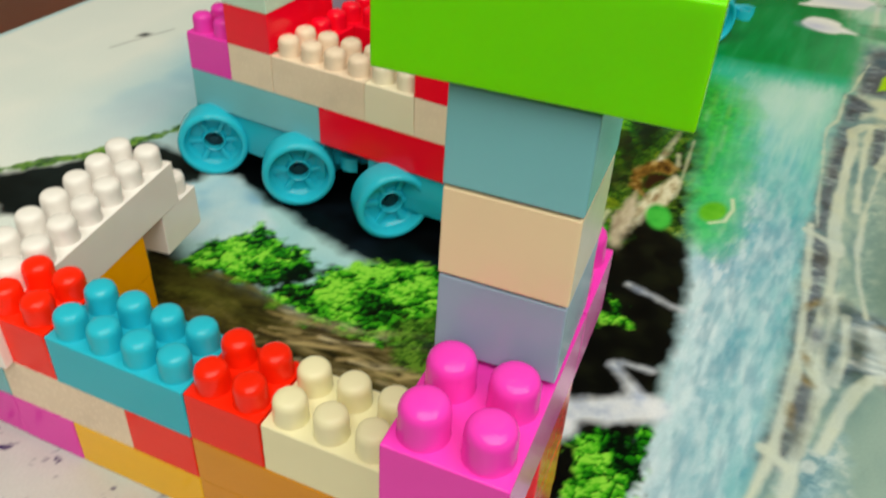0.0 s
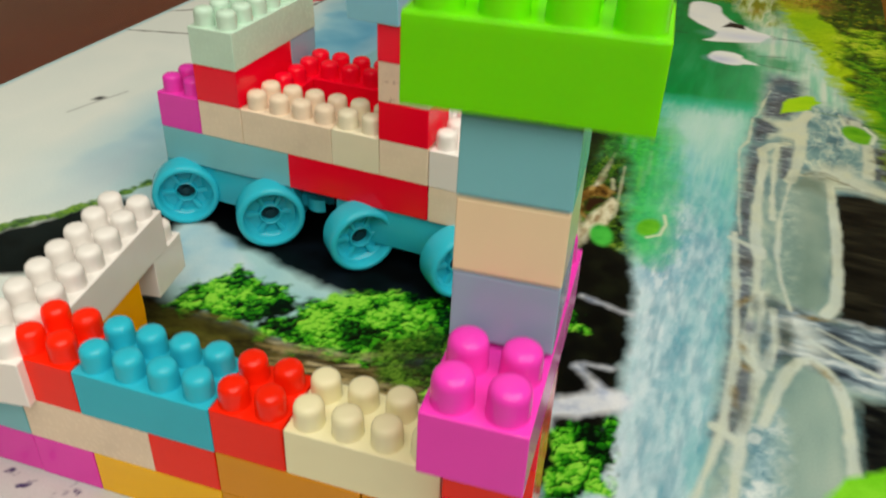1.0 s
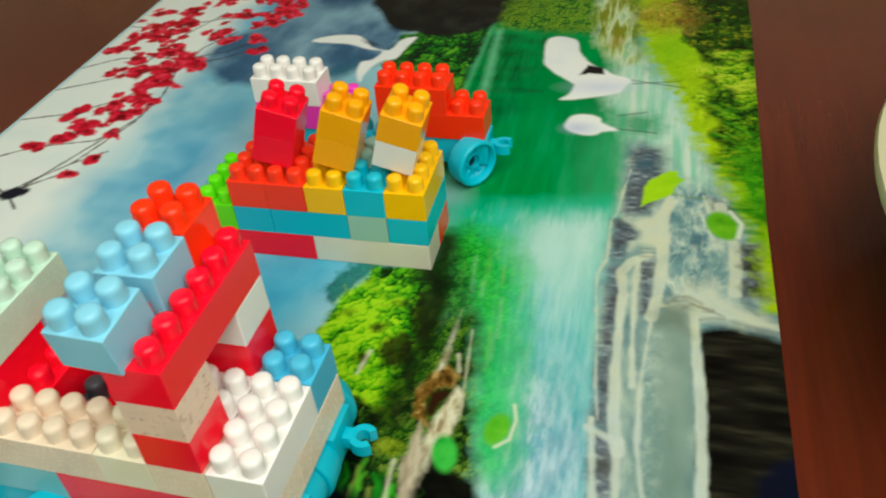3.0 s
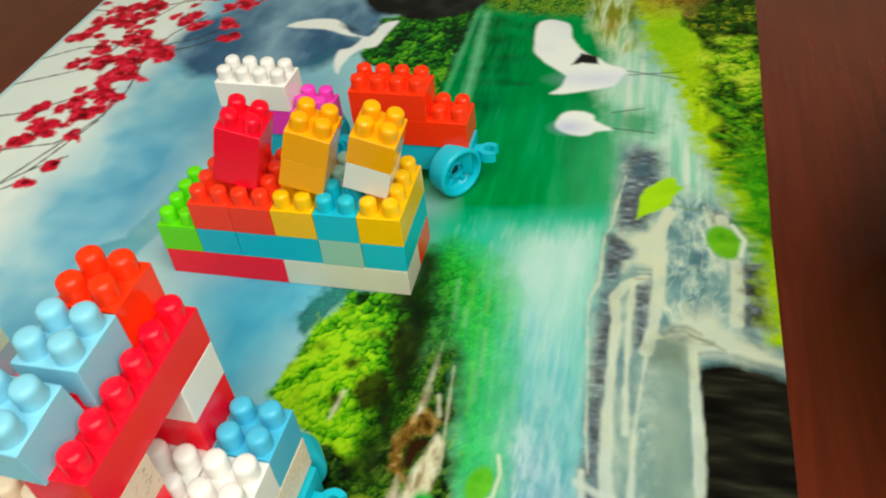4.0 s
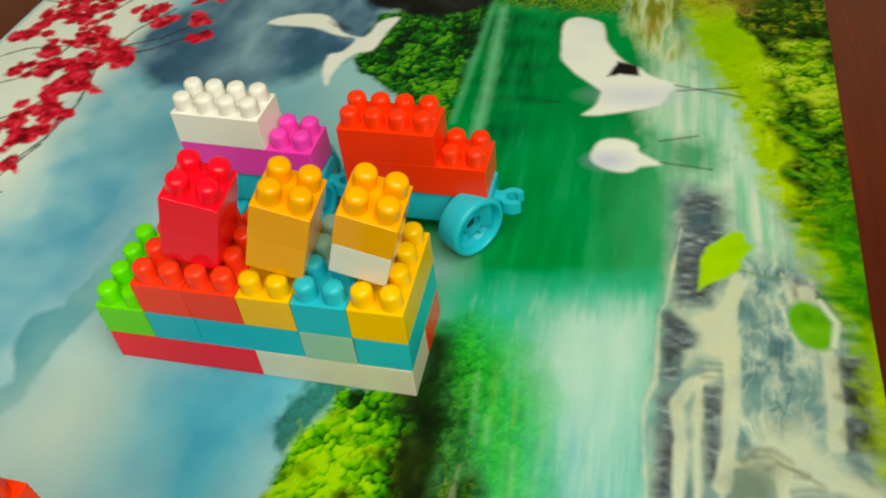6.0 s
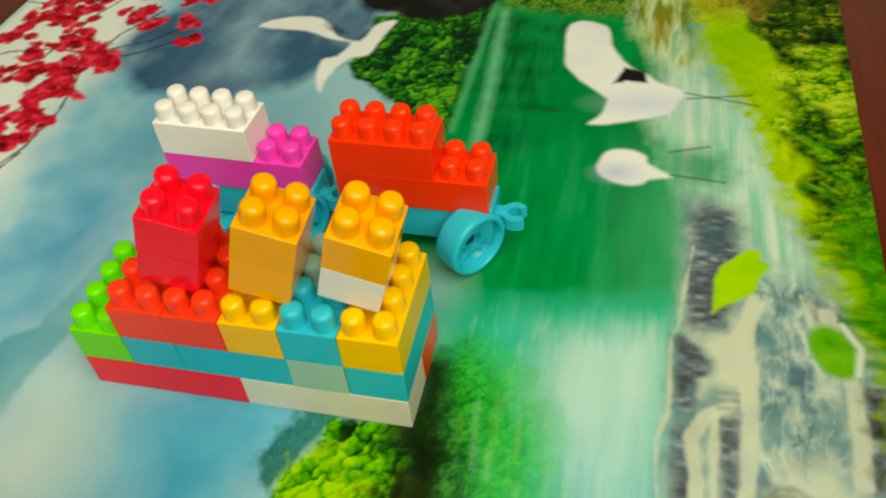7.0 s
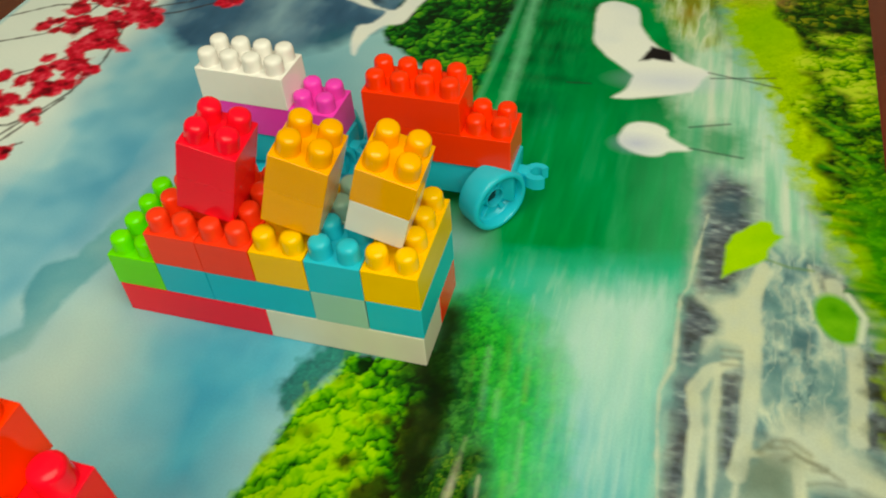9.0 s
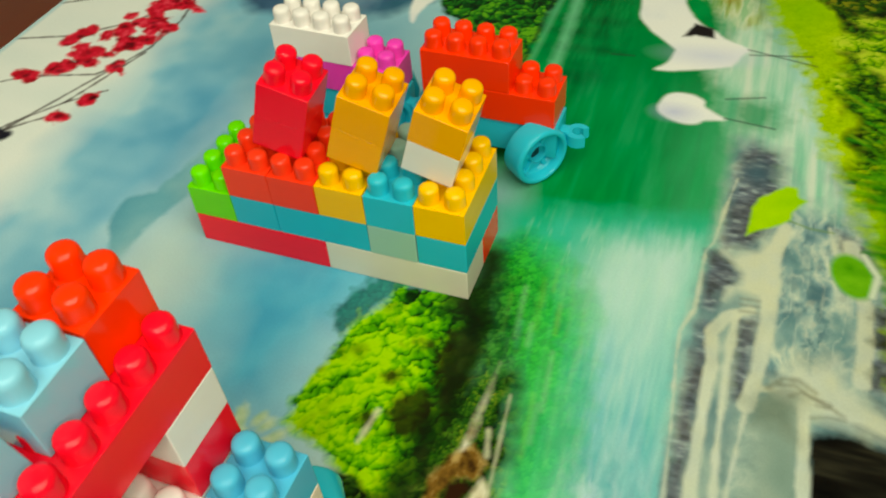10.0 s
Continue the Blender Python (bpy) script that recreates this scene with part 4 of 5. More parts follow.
    p.lay(p.mask(p.inside((214, -140), (210, -119), (217, -104), (227, -93), (238, -102), (234, -112), (224, -114), (219, -125), (221, -136), (227, -148)), 1.8, 1.5, 5), p.tones((p.cloud(5, 3) - 0.5) * 1.8 + 0.5, (56, 36, 12), (118, 86, 30), (176, 148, 86)))
    p.lay(p.mask(p.inside((221, -118), (230, -113), (233, -118), (226, -140), (221, -132)), 2, 1, 5), (44, 24, 10))
    p.lay(p.mask(p.inside((238, -110), (228, -142), (225, -170), (231, -192), (238, -168), (243, -142), (243, -117)), 2, 1.5, 6), bark)
    p.lay(p.mask(p.inside((220, -143), (216, -181), (223, -208), (230, -221), (230, -185), (228, -168)), 2, 1.5, 6) * 0.9, p.tones(p.cloud(7, 2, 1, 2), (140, 118, 96), (196, 180, 154), (216, 206, 190)))
    for width, line in ((0.3, ((237, -60), (240, -89), (245, -138))), (1.4, ((230, -219), (228, -231), (223, -240))), (1.3, ((211, -176), (212, -194), (214, -212))), (1.2, ((169, -90), (166, -110))), (1.1, ((196, -238), (192, -256))), (1.0, ((232, -84), (236, -98)))):
        p.lay(p.mask(width - p.along(*line) + (p.cloud(6, 3) - 0.5) * 1.6, 1.6) * 0.8, (206, 204, 170))
    p.leaves(p.mask(p.oval(206, -166, 10, 6), 2, 2, 5) * 0.9, 4, 1, (70, 90, 10), (120, 140, 20), (150, 166, 40))
    for cx, cy, rx, ry, turn in ((96, -117, 4, 9, 14), (107, -114, 3, 5, -20), (113, -116, 3, 6, -35), (102, -126, 3, 8, 30), (120, -122, 3, 9, -40)):
        p.lay(p.mask(p.oval(cx, cy, rx, ry, turn), 1.6, 1, 4), p.tones(p.cloud(5, 1), (150, 186, 130), (214, 226, 196)))
    # dark pond, its banks and the black rocks
    pond = p.mask(p.inside((-48, -262), (-30, -262), (4, -274), (52, -286), (107, -300), (176, -296), (236, -250), (236, -214), (168, -196), (-40, -180), (-86, -224)), 5, 4, 14, 2)
    p.lay(pond, p.tones(p.cloud(20, 3), (2, 3, 4), (6, 8, 10), (18, 28, 38)))
    rocks = p.mask(p.inside((231, -166), (263, -184), (275, -223), (282, -291), (286, -346), (262, -400), (236, -400), (224, -290)), 4, 4, 10, 1)
    p.lay(rocks, p.tones(p.cloud(14, 5), (2, 3, 3), (7, 8, 6), (26, 30, 16)))
    p.lay(p.mask(p.inside((-150, -352), (-113, -306), (-92, -262), (-40, -262), (-10, -300), (-40, -330), (-100, -372)), 4, 4, 12, 3), p.tones(p.cloud(16, 2), (8, 12, 12), (26, 36, 36)))
    p.lay(p.mask(p.inside((-44, -300), (-12, -264), (31, -287), (50, -304), (34, -318), (14, -334), (-30, -330)), 3, 3, 9), p.tones(p.cloud(22, 1), (120, 172, 204), (176, 206, 216), (206, 220, 222)))
    for line in (((-150, -345), (-113, -300), (-84, -236)),):
        band = np.clip((5.5 - p.along(*line) + (p.cloud(7, 2) - 0.5) * 10) / 3, 0, 1)
        p.leaves(band * 0.95, 4, 3, (24, 60, 14), (70, 120, 24), (120, 160, 40))
    floor_in = p.mask(p.inside((-10, -345), (60, -352), (120, -352), (200, -330), (236, -340), (240, -460), (40, -460), (0, -400)), 8, 5, 12, 2)
    p.lay(floor_in, p.tones((p.cloud(18, 2, 1.5, 0.8) - 0.5) * 1.6 + 0.42 + (p.cloud(4, 4, 1.6, 0.8) - 0.5) * 0.7, (6, 7, 4), (20, 19, 8), (58, 52, 24), (104, 92, 54)))
    log = p.mask(p.inside((2, -360), (50, -353), (116, -354), (164, -342), (198, -352), (180, -372), (147, -378), (80, -384), (26, -380)), 8, 5, 10)
    p.lay(log * 0.85, p.tones((p.cloud(12, 1, 1.8, 0.7) - 0.5) * 1.7 + 0.45 + (p.cloud(3, 3, 2.2, 0.6) - 0.5) * 0.7, (10, 9, 4), (42, 38, 14), (86, 76, 34), (140, 126, 80)))
    p.streaks(log * 0.5 * up(60, 110, x), 26, 3.2, 2, (12, 10, 4), (64, 56, 24), (160, 144, 100), gain=1.5)
    p.leaves(log * 0.8 * (1 - up(50, 100, x)), 6, 1, (22, 22, 6), (58, 54, 14), (92, 86, 30))
    p.lay(p.mask(p.oval(50, -362, 34, 10, 4), 8, 5, 8) * 0.8, p.tones(p.cloud(6, 2), (46, 52, 12), (92, 92, 36)))
    for points, seed in ((((14, -354), (18, -330), (38, -302), (76, -304), (94, -322), (80, -346), (49, -354)), 1), (((78, -350), (92, -324), (104, -300), (135, -286), (176, -278), (206, -300), (196, -330), (151, -350), (115, -358)), 2),
                         (((176, -330), (206, -310), (214, -350), (190, -362)), 3), (((256, -366), (264, -350), (284, -338), (290, -386), (266, -400)), 4), (((240, -258), (250, -252), (252, -270), (242, -278)), 5)):
        p.leaves(p.mask(p.inside(*points), 2.5, 11, 9, seed), 5.6, seed, (2, 12, 3), (10, 56, 6), (38, 124, 14), (84, 176, 30), (140, 208, 62), light=-0.1, patchy=1.9, relief=1.1)
    for width, line, tone in ((2.2, ((97, -362), (129, -354), (156, -340), (190, -326)), (170, 156, 112)), (1.6, ((110, -368), (146, -360), (171, -344)), (134, 118, 74)), (1.2, ((90, -356), (124, -350), (150, -348)), (200, 188, 150)),
                              (7.0, ((14, -372), (40, -358), (66, -356), (96, -366)), (70, 66, 22)), (2.0, ((30, -352), (60, -348), (88, -354)), (110, 104, 44))):
        d = width - p.along(*line) + (p.cloud(8, 2) - 0.5) * 3
        p.lay(np.clip(d / 3 + 0.4, 0, 1) * 0.7, p.tones((p.cloud(3, 1, 2, 1) - 0.5) * 1.6 + 0.5, tuple(c * 0.35 for c in tone), tone))
    for k in range(90):
        bx, by, n = ferns.uniform(70, 196), ferns.uniform(-386, -348), ferns.uniform(8, 30)
        p.stroke(ferns.uniform(0.3, 1.3), 1.2, log * ferns.uniform(0.4, 0.9), ferns.choice(((214, 198, 154), (150, 132, 84), (10, 8, 4), (16, 12, 6), (60, 50, 20), (184, 164, 112))), (bx, by + 0.2 * (bx - 130)), (bx + n * 0.5, by + 0.2 * (bx - 130) + ferns.uniform(0, 4)), (bx + n, by + 0.2 * (bx - 130) + 0.3 * n + ferns.uniform(-2, 3)))
    p.leaves(p.mask(p.inside((149, -330), (175, -307), (196, -320), (190, -352), (164, -366)), 4, 6, 8, 2) * 0.9, 4, 2, (6, 14, 4), (18, 44, 8), (50, 92, 20), (96, 136, 40))
    for width, line in ((1.8, ((245, -240), (278, -247))), (9.0, ((248, -346), (284, -324))), (4.0, ((258, -306), (284, -326))), (2.0, ((262, -302), (276, -300))), (7.0, ((250, -356), (236, -380)))):
        d = width - p.along(*line) + (p.cloud(9, 1) - 0.5) * 5
        p.lay(np.clip(d / 6 + 0.3, 0, 1) * 0.9, p.tones(p.cloud(8, 2), (150, 164, 196), (214, 218, 228), (232, 232, 234)))
    # pale foreground with ink specks
    near = p.mask(-472 - y + 0.05 * x, 14, 6, 20)
    p.lay(near * (1 - up(250, 282, x)), p.tones(p.cloud(30, 2), (180, 174, 172), (202, 198, 196)))
    p.lay(near * p.mask(p.cloud(5, 1) * 30 - 22.5, 1.2) * (1 - up(200, 250, x)), (60, 44, 90))
    # leaves adrift
    p.lay(p.mask(p.inside((349, 106), (350, 132), (354, 145), (371, 163), (378, 163), (380, 153), (385, 151), (377, 139), (375, 128), (364, 118), (355, 112)), 1.4, 0.8, 5), p.tones(p.cloud(14, 2), (140, 196, 6), (176, 214, 20)))
    p.lay(p.mask(0.7 - p.along((375, 128), (388, 124), (402, 124)), 1.2) * 0.8, (110, 140, 70))
    p.lay(p.mask(p.oval(414, 88, 12, 19, 14), 1.6), p.tones(p.cloud(12, 3), (70, 146, 8), (128, 190, 30)))
    p.lay(p.mask(2.0 - p.along((420, 108), (428, 92), (425, 74)), 1.4) * 0.9, (216, 224, 200))
    p.lay(p.mask(p.oval(270, -141, 8, 13, -12), 1.6), p.tones(p.cloud(10, 1), (70, 160, 20), (120, 196, 50)))
    p.lay(p.mask(1.0 - p.along((278, -120), (281, -132), (279, -148), (271, -155)), 1.2) * 0.9, (220, 224, 190))
    p.lay(p.mask(p.oval(241, -165, 8, 14, 16), 1.6), p.tones(p.cloud(10, 2), (30, 140, 40), (84, 190, 70)))
    p.lay(p.mask(p.inside((388, -350), (398, -332), (416, -318), (440, -322), (440, -372), (396, -372)), 2, 2, 7), p.tones(p.cloud(12, 2), (104, 190, 20), (140, 216, 50)))
    # pale plain shapes over the pool and the mountain
    white = p.tones(p.cloud(40, 1), (214, 218, 224), (234, 234, 230), (238, 236, 228))
    for points in (((229, 421), (236, 432), (248, 434), (264, 425), (269, 400), (276, 383), (288, 364), (299, 358), (309, 347), (330, 335), (325, 321), (318, 304), (293, 292), (274, 285), (259, 284), (268, 297), (271, 314), (269, 321), (250, 341), (235, 362), (231, 384)),
                   ((271, 227), (272, 242), (278, 253), (288, 256), (298, 254), (304, 249), (307, 240), (323, 228), (308, 223), (302, 217), (293, 215), (281, 218)),
                   ((-53, 394), (-37, 411), (-5, 416), (15, 403), (27, 387), (49, 383), (57, 413), (74, 421), (68, 393), (63, 363), (48, 354), (38, 327), (38, 302), (29, 317), (24, 347), (36, 357), (41, 379), (23, 381), (-7, 391))):
        p.lay(p.mask(p.inside(*p.curve(*points)), 2.0, 0.8, 8), white)
    p.lay(p.mask(p.oval(300, 316, 26, 10, 6), 12) * 0.5, (178, 184, 222))
    p.lay(p.mask(p.inside((274, 341), (282, 365), (298, 361), (301, 345), (285, 346)), 2.0, 1.2, 5), (26, 22, 26))
    p.lay(p.mask(p.oval(24, 396, 13, 4, -30), 3, 2, 6) * 0.8, (40, 54, 76))
    p.lay(p.mask(p.oval(284, 228, 12, 8, 10), 8) * 0.6, (160, 166, 214))
    for line in (((330, 334), (384, 322)), ((332, 326), (380, 336)), ((320, 256), (348, 266)), ((322, 230), (358, 226)), ((240, 300), (222, 298))):
        p.lay(p.mask(0.9 - p.along(*line), 1.2) * 0.75, (36, 44, 44))
    # blossom branches over the sky
    for line in (((-318, 300), (-280, 330), (-236, 340), (-200, 334), (-150, 360), (-116, 400)), ((-318, 180), (-262, 200), (-222, 236), (-196, 280), (-188, 330)), ((-318, 90), (-262, 132), (-204, 150), (-188, 170)),
                 ((-318, 420), (-276, 416), (-220, 440), (-160, 470), (-110, 490)), ((-318, 20), (-250, 40), (-206, 86)), ((-260, 60), (-236, 50), (-214, 30)), ((-243, 46), (-226, 76), (-203, 108), (-178, 132)), ((-203, 108), (-180, 192)),
                 ((-230, 60), (-180, 200), (-178, 250), (-186, 287), (-195, 321), (-184, 370), (-161, 414)), ((-195, 321), (-153, 339), (-120, 366)), ((-315, 248), (-260, 280), (-240, 324), (-227, 403), (-200, 470))):
        p.lay(p.mask(1.3 - p.along(*line) + (p.cloud(6, 2) - 0.5) * 2.0, 1.2) * 0.85, (58, 40, 38))
    dice = random.Random(5)
    groups = ((-294, 360, 16), (-274, 413, 18), (-208, 327, 14), (-222, 233, 16), (-259, 200, 12), (-196, 276, 14), (-239, 152, 8), (-193, 166, 6), (-189, 338, 10), (-192, 412, 10), (-172, 461, 18),
              (-121, 478, 22), (-300, 458, 16), (-250, 470, 18), (-128, 396, 8), (-197, 90, 7), (-266, 132, 9), (-182, 228, 9), (-180, 325, 12), (-225, 354, 18), (-240, 300, 14), (-214, 274, 12), (-112, 498, 20), (-140, 520, 24), (-286, 392, 14), (-256, 436, 14), (-236, 410, 10), (-150, 510, 26), (-220, 520, 26), (-232, 180, 12), (-256, 334, 12), (-224, 352, 12), (-236, 303, 14), (-206, 311, 11), (-205, 280, 12), (-204, 239, 13), (-193, 210, 10), (-267, 300, 9), (-178, 332, 7),
              (-180, 396, 8), (-172, 418, 7), (-112, 367, 5), (-268, 394, 12), (-241, 146, 8), (-225, 165, 10), (-203, 202, 12), (-173, 318, 8), (-250, 401, 16), (-243, 435, 16), (-133, 476, 18), (-159, 391, 8), (-185, 120, 6), (-127, 442, 12))
    red = p.tones((p.cloud(7, 4) - 0.5) * 1.7 + 0.5, (112, 4, 22), (188, 8, 38), (214, 22, 56), (228, 70, 92))
    for gx, gy, spread in groups:
        for k in range(15 if spread > 20 else 9 if spread > 10 else 4):
            cx, cy = gx + dice.gauss(0, 0.62) * spread, gy + dice.gauss(0, 0.62) * spread
            p.dab(cx, cy, dice.uniform(5, 11.5), dice.uniform(4, 8.5), dice.uniform(0, 180), 3.4, k, red)
        p.lay(p.mask(p.oval(gx + spread * 0.2, gy, 3.4, 2.6, 20), 2, 2, 4) * 0.7, (60, 8, 16))
    p.lay(p.mask(MAT_X0 * 1000 + 4.5 - x, 2) * 0.8, (170, 206, 214))
    p.lay(p.mask(p.oval(-233, 52, 16, 9, 24), 2, 3, 6), (26, 26, 40))
    p.lay(p.mask(p.oval(-220, -130, 5, 3, 60), 2, 2, 5), (60, 62, 66))
    p.lay(p.mask(1.0 - p.along((-224, -164), (-218, -140), (-208, -108)), 1.5) * 0.5, (90, 90, 90))


def printed_mat():
    fine = 0.00098
    xs = np.linspace(MAT_X0, MAT_X1, int((MAT_X1 - MAT_X0) / fine) + 1)
    ys = np.concatenate([np.linspace(MAT_Y0, -0.50, 76)[:-1], np.linspace(-0.50, MAT_Y1, int((MAT_Y1 + 0.50) / fine) + 1)])
    p = Print(xs, ys)
    picture(p)
    nx, ny = len(xs), len(ys)
    gx, gy = np.meshgrid(xs, ys)
    # the long edge is cut a little askew
    flare = 0.002 + 0.008 * np.clip((gy - 0.10) / 0.36, 0, 1)
    gx = gx + flare * np.clip((gx - 0.40) / (MAT_X1 - 0.40), 0, 1)
    co = np.stack([gx.ravel(), gy.ravel(), np.zeros(nx * ny)], 1).astype(np.float32)
    i, j = np.meshgrid(np.arange(nx - 1), np.arange(ny - 1))
    a = (j * nx + i).ravel()
    quads = np.stack([a, a + 1, a + nx + 1, a + nx], 1).astype(np.int32)
    me = bpy.data.meshes.new("printed_mat")
    me.vertices.add(nx * ny)
    me.vertices.foreach_set("co", co.ravel())
    me.loops.add(quads.size)
    me.loops.foreach_set("vertex_index", quads.ravel())
    me.polygons.add(len(quads))
    me.polygons.foreach_set("loop_start", np.arange(0, quads.size, 4, dtype=np.int32))
    me.update(calc_edges=True)
    ink = me.color_attributes.new("ink", "FLOAT_COLOR", "POINT")
    ink.data.foreach_set("color", np.concatenate([np.clip(p.ink, 0, 1), np.ones((nx * ny, 1))], 1).astype(np.float32).ravel())
    me.materials.append(print_material())
    ob = tagged(new("printed_mat", me), "glossy plastic mat printed with a waterfall landscape, on the table", "mat")
    bm = bmesh.new()
    add_box(bm, MAT_X0, MAT_Y0, -0.0028, MAT_X1, MAT_Y1, -0.0003, 0.0004, 1)
    part("backing", bm, plastic("mat_backing", rgb(190, 196, 190), rough=0.5), ob)
    return ob


printed_mat()


# ---------------------------------------------------------------- the ship of bricks
def brick_ship():
    s = build("brick_ship", 0, 0, 0, 0.0, "toy ship of stacked coloured plastic bricks on the printed mat", "toy ship")
    # hull layer
    # the white front brick carries its shade in its colour
    for colour, u, nu in (("crimson", 0, 6), ("shaded_white", 6, 6)):
        brick(s, colour, u, 0, 0, nu, 2)
    for colour, u, nu in (("crimson", 0, 4), ("white", 4, 4), ("tomato", 8, 4)):
        brick(s, colour, u, 2, 0, nu, 2)
    # second layer
    brick(s, "green", 0, 0, 1, 2, 4)
    for colour, u, nu in (("cyan", 2, 2), ("cyan", 4, 4), ("sage", 8, 2)):
        brick(s, colour, u, 0, 1, nu, 2)
    brick(s, "cyan", 10, 0, 1, 2, 4)
    for colour, u, nu in (("cyan", 2, 4), ("cyan", 6, 4)):
        brick(s, colour, u, 2, 1, nu, 2)
    # deck
    for colour, u, nu in (("tomato", 2, 2), ("tomato", 4, 2), ("yellow", 6, 2), ("cyan", 8, 2)):
        brick(s, colour, u, 0, 2, nu, 2)
    brick(s, "yellow", 10, 0, 2, 2, 4)
    for colour, u, nu in (("tomato", 2, 4), ("yellow", 6, 2), ("sage", 8, 2)):
        brick(s, colour, u, 2, 2, nu, 2)
    # three leaning funnels, loosely set on the studs
    for colours, u, v, w, lean in ((("crimson", "crimson"), 3.36, 0.62, 3.66, (1.8, 16.6, 3.4)), (("amber", "amber"), 6.50, 0.55, 3.72, (1.2, 17.0, 2.4)),
                                   (("white", "amber"), 9.34, 0.78, 3.68, (5.0, 16.2, 0.6))):
        turn = Euler([radians(a) for a in lean]).to_matrix()
        for k, colour in enumerate(colours):
            at = Vector((u * PITCH, v * PITCH, w * HIGH)) + turn @ Vector((0, 0, k * HIGH))
            brick(s, colour, at.x / PITCH, at.y / PITCH, at.z / HIGH, 2, 2, lean=lean, loose=0.3)
    return s


# ---------------------------------------------------------------- the two wagons behind it
def wagon(name, x, y, yaw, label, bricks):
    top = 0.0407
    w = build(name, x, y, top, yaw, label, "toy wagon", "toy wagons behind the ship")
    chassis("chassis", w, -0.1, 0, top)
    for colour, u, layer, nu in bricks:
        brick(w, colour, u, 0, layer, nu, 2)
    return w


# ---------------------------------------------------------------- the long engine
def brick_engine():
    top = 0.0407
    e = build("brick_engine", -0.0432, -0.2630, top, -0.0202, "long toy engine of red and white bricks on blue wheels", "toy train")
    for u in (-0.13, 8.02):
        for v in (0, 4):
            chassis("chassis", e, u, v, top, rise=0.0014 if u > 0 else 0.0003)
    tilt = radians(0.45)     # the bricks sit a little askew on the wheels

    def put(colour, u, v, w, nu, nv, lift=0.0, lean=(0, 0, 0), loose=1.0):
        x, z = u * PITCH, w * HIGH + lift
        return brick(e, colour, (x * math.cos(tilt) - z * math.sin(tilt)) / PITCH, v, (x * math.sin(tilt) + z * math.cos(tilt)) / HIGH, nu, nv,
                     0.0003, (lean[0], lean[1] - math.degrees(tilt), lean[2]), loose)

    # lower course
    for colour, u, nu in (("pale_teal", 0, 6), ("crimson", 6, 6), ("blush", 12, 2)):
        put(colour, u, 0, 0, nu, 2)
    put("blush", 12, 2, 0, 2, 4)
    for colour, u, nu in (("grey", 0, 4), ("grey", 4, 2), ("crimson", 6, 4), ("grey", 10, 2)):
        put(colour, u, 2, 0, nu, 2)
    for u in (0, 4, 8):
        put("crimson", u, 4, 0, 4, 2)
    # upper course
    put("magenta", 0, 0, 1, 2, 2)
    for colour, u, nu in (("blush", 2, 2), ("blush", 4, 4), ("bone", 8, 2), ("blush", 10, 2)):
        put(colour, u, 0, 1, nu, 2)
    put("white", 12, 0, 1, 2, 4)
    put("sky_blue", 12, 4, 1, 2, 2)
    put("white", 10, 2, 1, 2, 4)
    put("crimson", 0, 2, 1, 5, 2)
    put("crimson", 0, 4, 1, 4, 2)
    put("crimson", 4, 4, 1, 6, 2)
    # third course: side walls and the feet of the cabin
    put("crimson", 2, 0, 2, 2, 4)
    put("periwinkle", 2, 4, 2, 2, 2)
    put("crimson", 10, 0, 2, 2, 2)
    put("crimson", 10, 4, 2, 2, 2)
    # fourth course
    put("mint", 2, 0, 3, 2, 6)
    put("scuffed", 10, 0, 3, 2, 2)
    put("white", 10, 4, 3, 2, 2)
    # roof beam, and what stands on it
    put("crimson", 10, 0, 4, 2, 6)
    put("light_blue", 8.9, -0.05, 5, 2, 2, lift=-0.0026, lean=(6.5, 0, -2.0))
    put("light_blue", 9.05, 2.1, 5, 2, 2, lean=(0, 0, 1.0))
    put("orange", 8.95, 4.15, 5, 2, 2, loose=0.3)
    return e


# ---------------------------------------------------------------- the fence with its gate tower
def brick_fence():
    f = build("brick_fence", 0.0769, -0.4801, 0, 0.0638, "low fence of coloured plastic bricks, three courses high", "toy fence")
    for colour, u, nu in (("magenta", -6, 4), ("magenta", -2, 2), ("yellow", 0, 4), ("ochre", 4, 4), ("ochre", 8, 2)):
        brick(f, colour, u, 0, 0, nu, 2)
    for colour, u, nu in (("pale_teal", -4, 2), ("blush", -2, 4), ("vermilion", 2, 2), ("ochre", 4, 4), ("ochre", 8, 2)):
        brick(f, colour, u, 0, 1, nu, 2)
    for colour, u, nu in (("vermilion", -2, 2), ("cyan", 0, 4), ("vermilion", 4, 2), ("cream", 6, 4)):
        brick(f, colour, u, 0, 2, nu, 2)
    return f


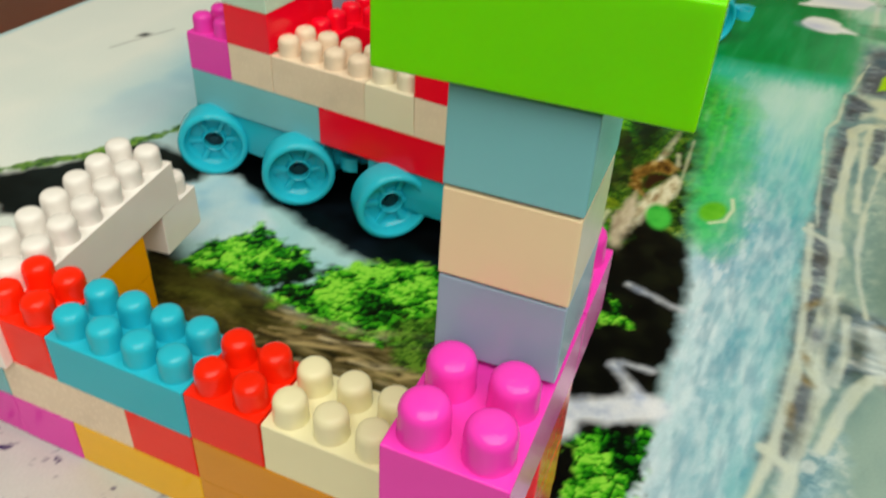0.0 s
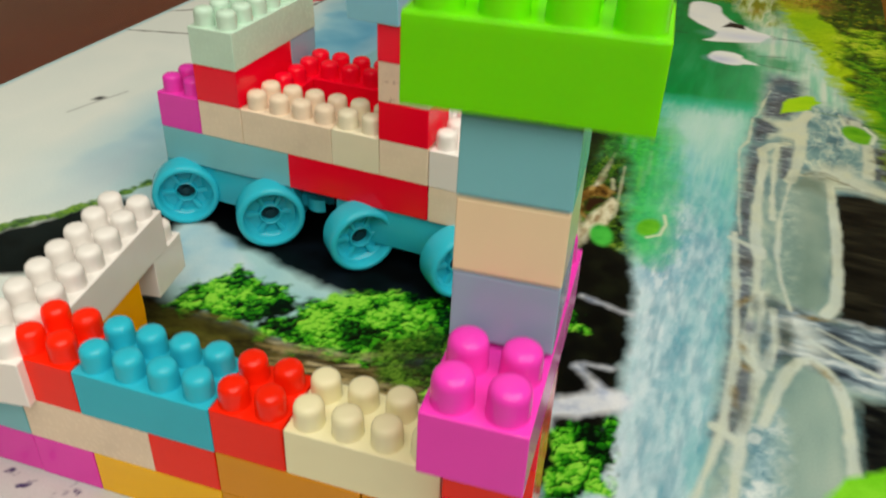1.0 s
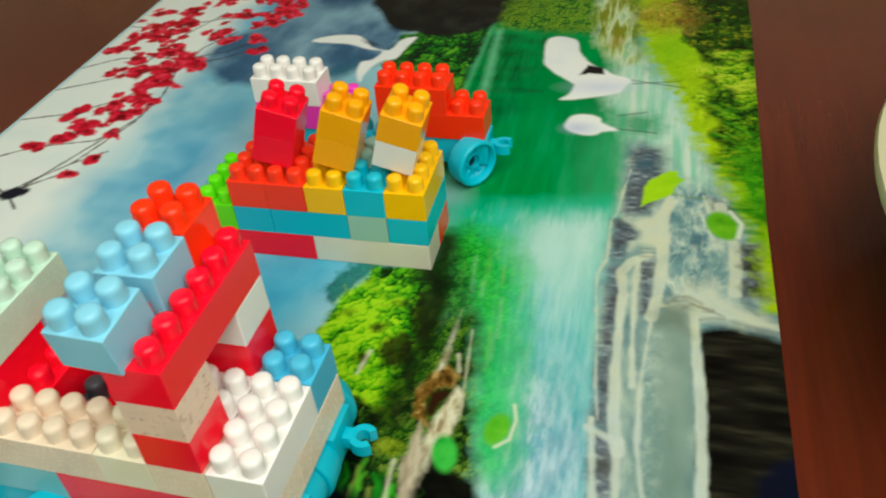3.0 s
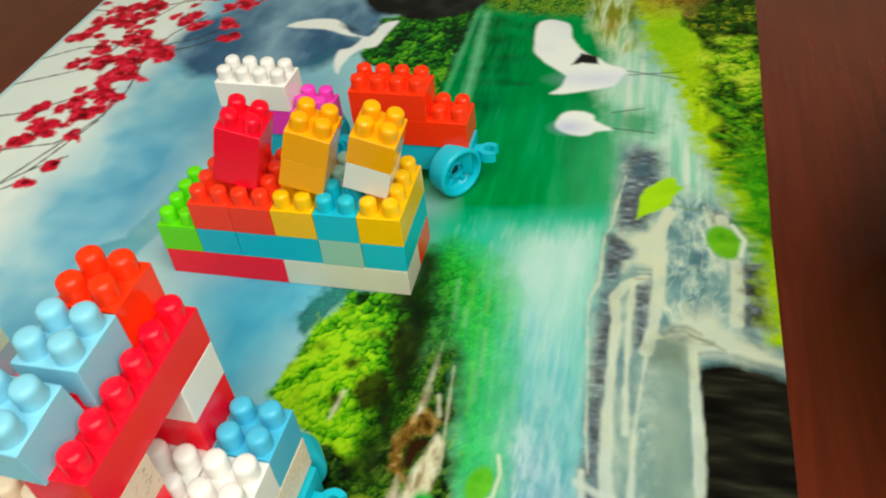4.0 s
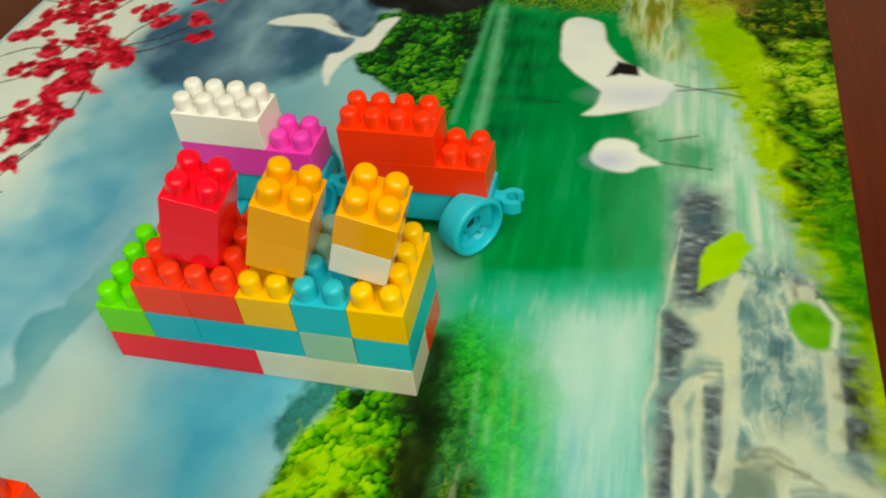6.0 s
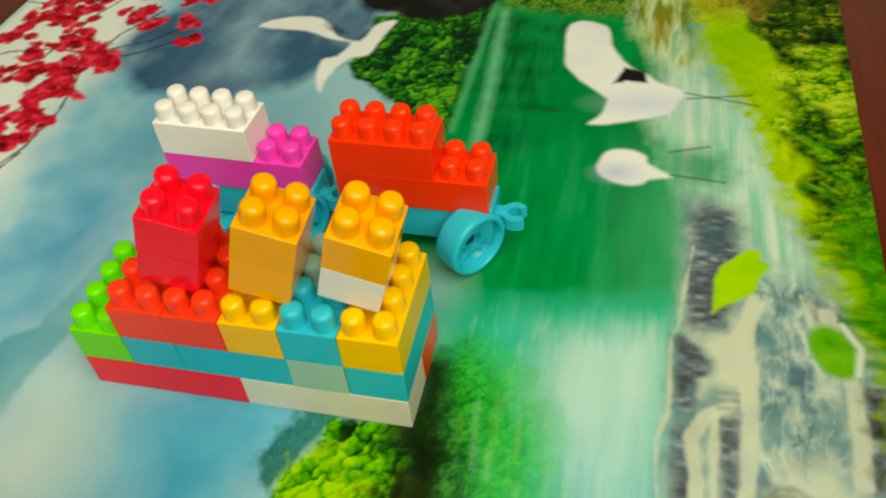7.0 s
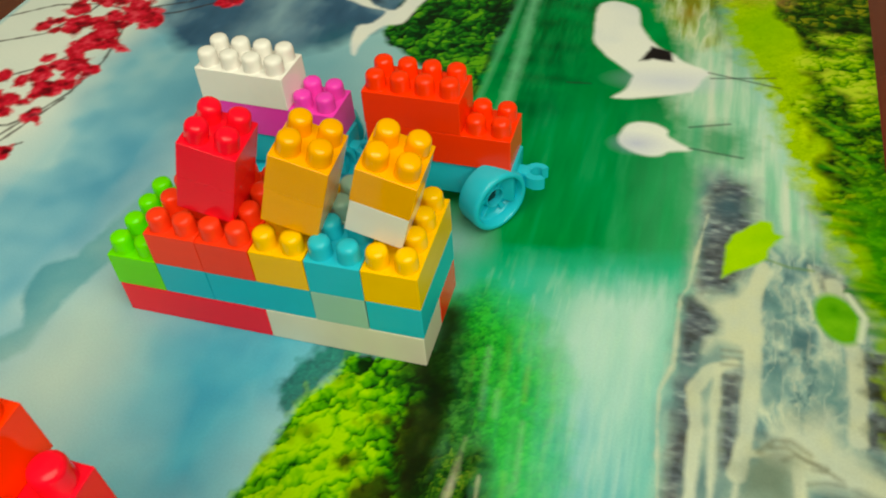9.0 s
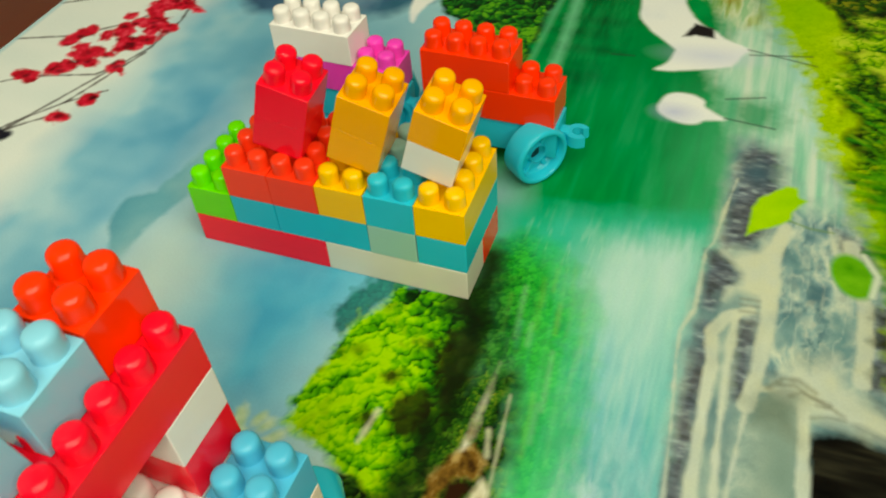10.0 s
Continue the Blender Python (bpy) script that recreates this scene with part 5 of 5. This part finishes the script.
def brick_wing():
    w = build("brick_wing", 0.0342, -0.3758, 0, 0.190, "white brick side wing of the fence with a small gateway", "toy wall")
    for colour, v, layer, nv in (("amber", -5, 0, 4), ("amber", -5, 1, 4), ("white", 0, 1, 2), ("white", -5, 2, 6), ("white", -7, 2, 2)):
        brick(w, colour, -2, v, layer, 2, nv)
    return w


def gate_tower():
    g = build("gate_tower", 0.2403, -0.4792, 0, 0.085, "tall gate tower of plastic bricks with a bright green top", "toy tower")
    for k, colour in enumerate(("crimson", "vermilion", "crimson", "vermilion", "crimson")):
        brick(g, colour, 0, 0, k, 2, 2)
    brick(g, "magenta", 0, -2, 5, 2, 4)
    brick(g, "magenta", 0, 2, 5, 2, 2)
    for k, colour in enumerate(("lilac", "sand", "pale_teal")):
        brick(g, colour, -0.03, 0.02, 6 + k, 2, 2, lift=0.0016 + 0.0006 * k, lean=(0, 0, 0.7))
    brick(g, "green", -0.97, -0.28, 9, 4, 2, lift=0.0046, lean=(0, 0, 2.0))
    return g


# ---------------------------------------------------------------- the basin at the table's side
def basin():
    b = tagged(new("basin"), "oval cream plastic basin with a rolled rim", "basin")
    b.location = (0.742, -0.01, TOP_Z)
    ax, ay, high = 0.250, 0.290, 0.115
    rows = [(0.70, 0.0), (0.74, 0.004), (0.93, high - 0.03), (0.955, high - 0.012), (1.0, high - 0.010), (1.006, high - 0.004), (1.0, high), (0.985, high), (0.965, high - 0.004), (0.91, high - 0.03), (0.72, 0.008), (0, 0.006)]
    bm = bmesh.new()
    add_lathe(bm, [(r, z) for r, z in rows], 72)
    for v in bm.verts:
        v.co.x, v.co.y = v.co.x * ax, v.co.y * ay
    part("bowl", bm, plastic("cream_plastic", rgb(206, 198, 160), rough=0.4), b)
    return b


brick_ship()
wagon("toy_wagon", 0.1160, 0.1303, -0.0183, "orange brick wagon on a blue four-wheeled chassis",
      (("orange", 0, 0, 6), ("orange", 0, 1, 4)))
wagon("toy_wagon", -0.0019, 0.1340, -0.0341, "magenta and white brick wagon on a blue four-wheeled chassis",
      (("magenta", 0, 0, 6), ("white", 0, 1, 4)))
brick_engine()
brick_fence()
brick_wing()
gate_tower()
basin()
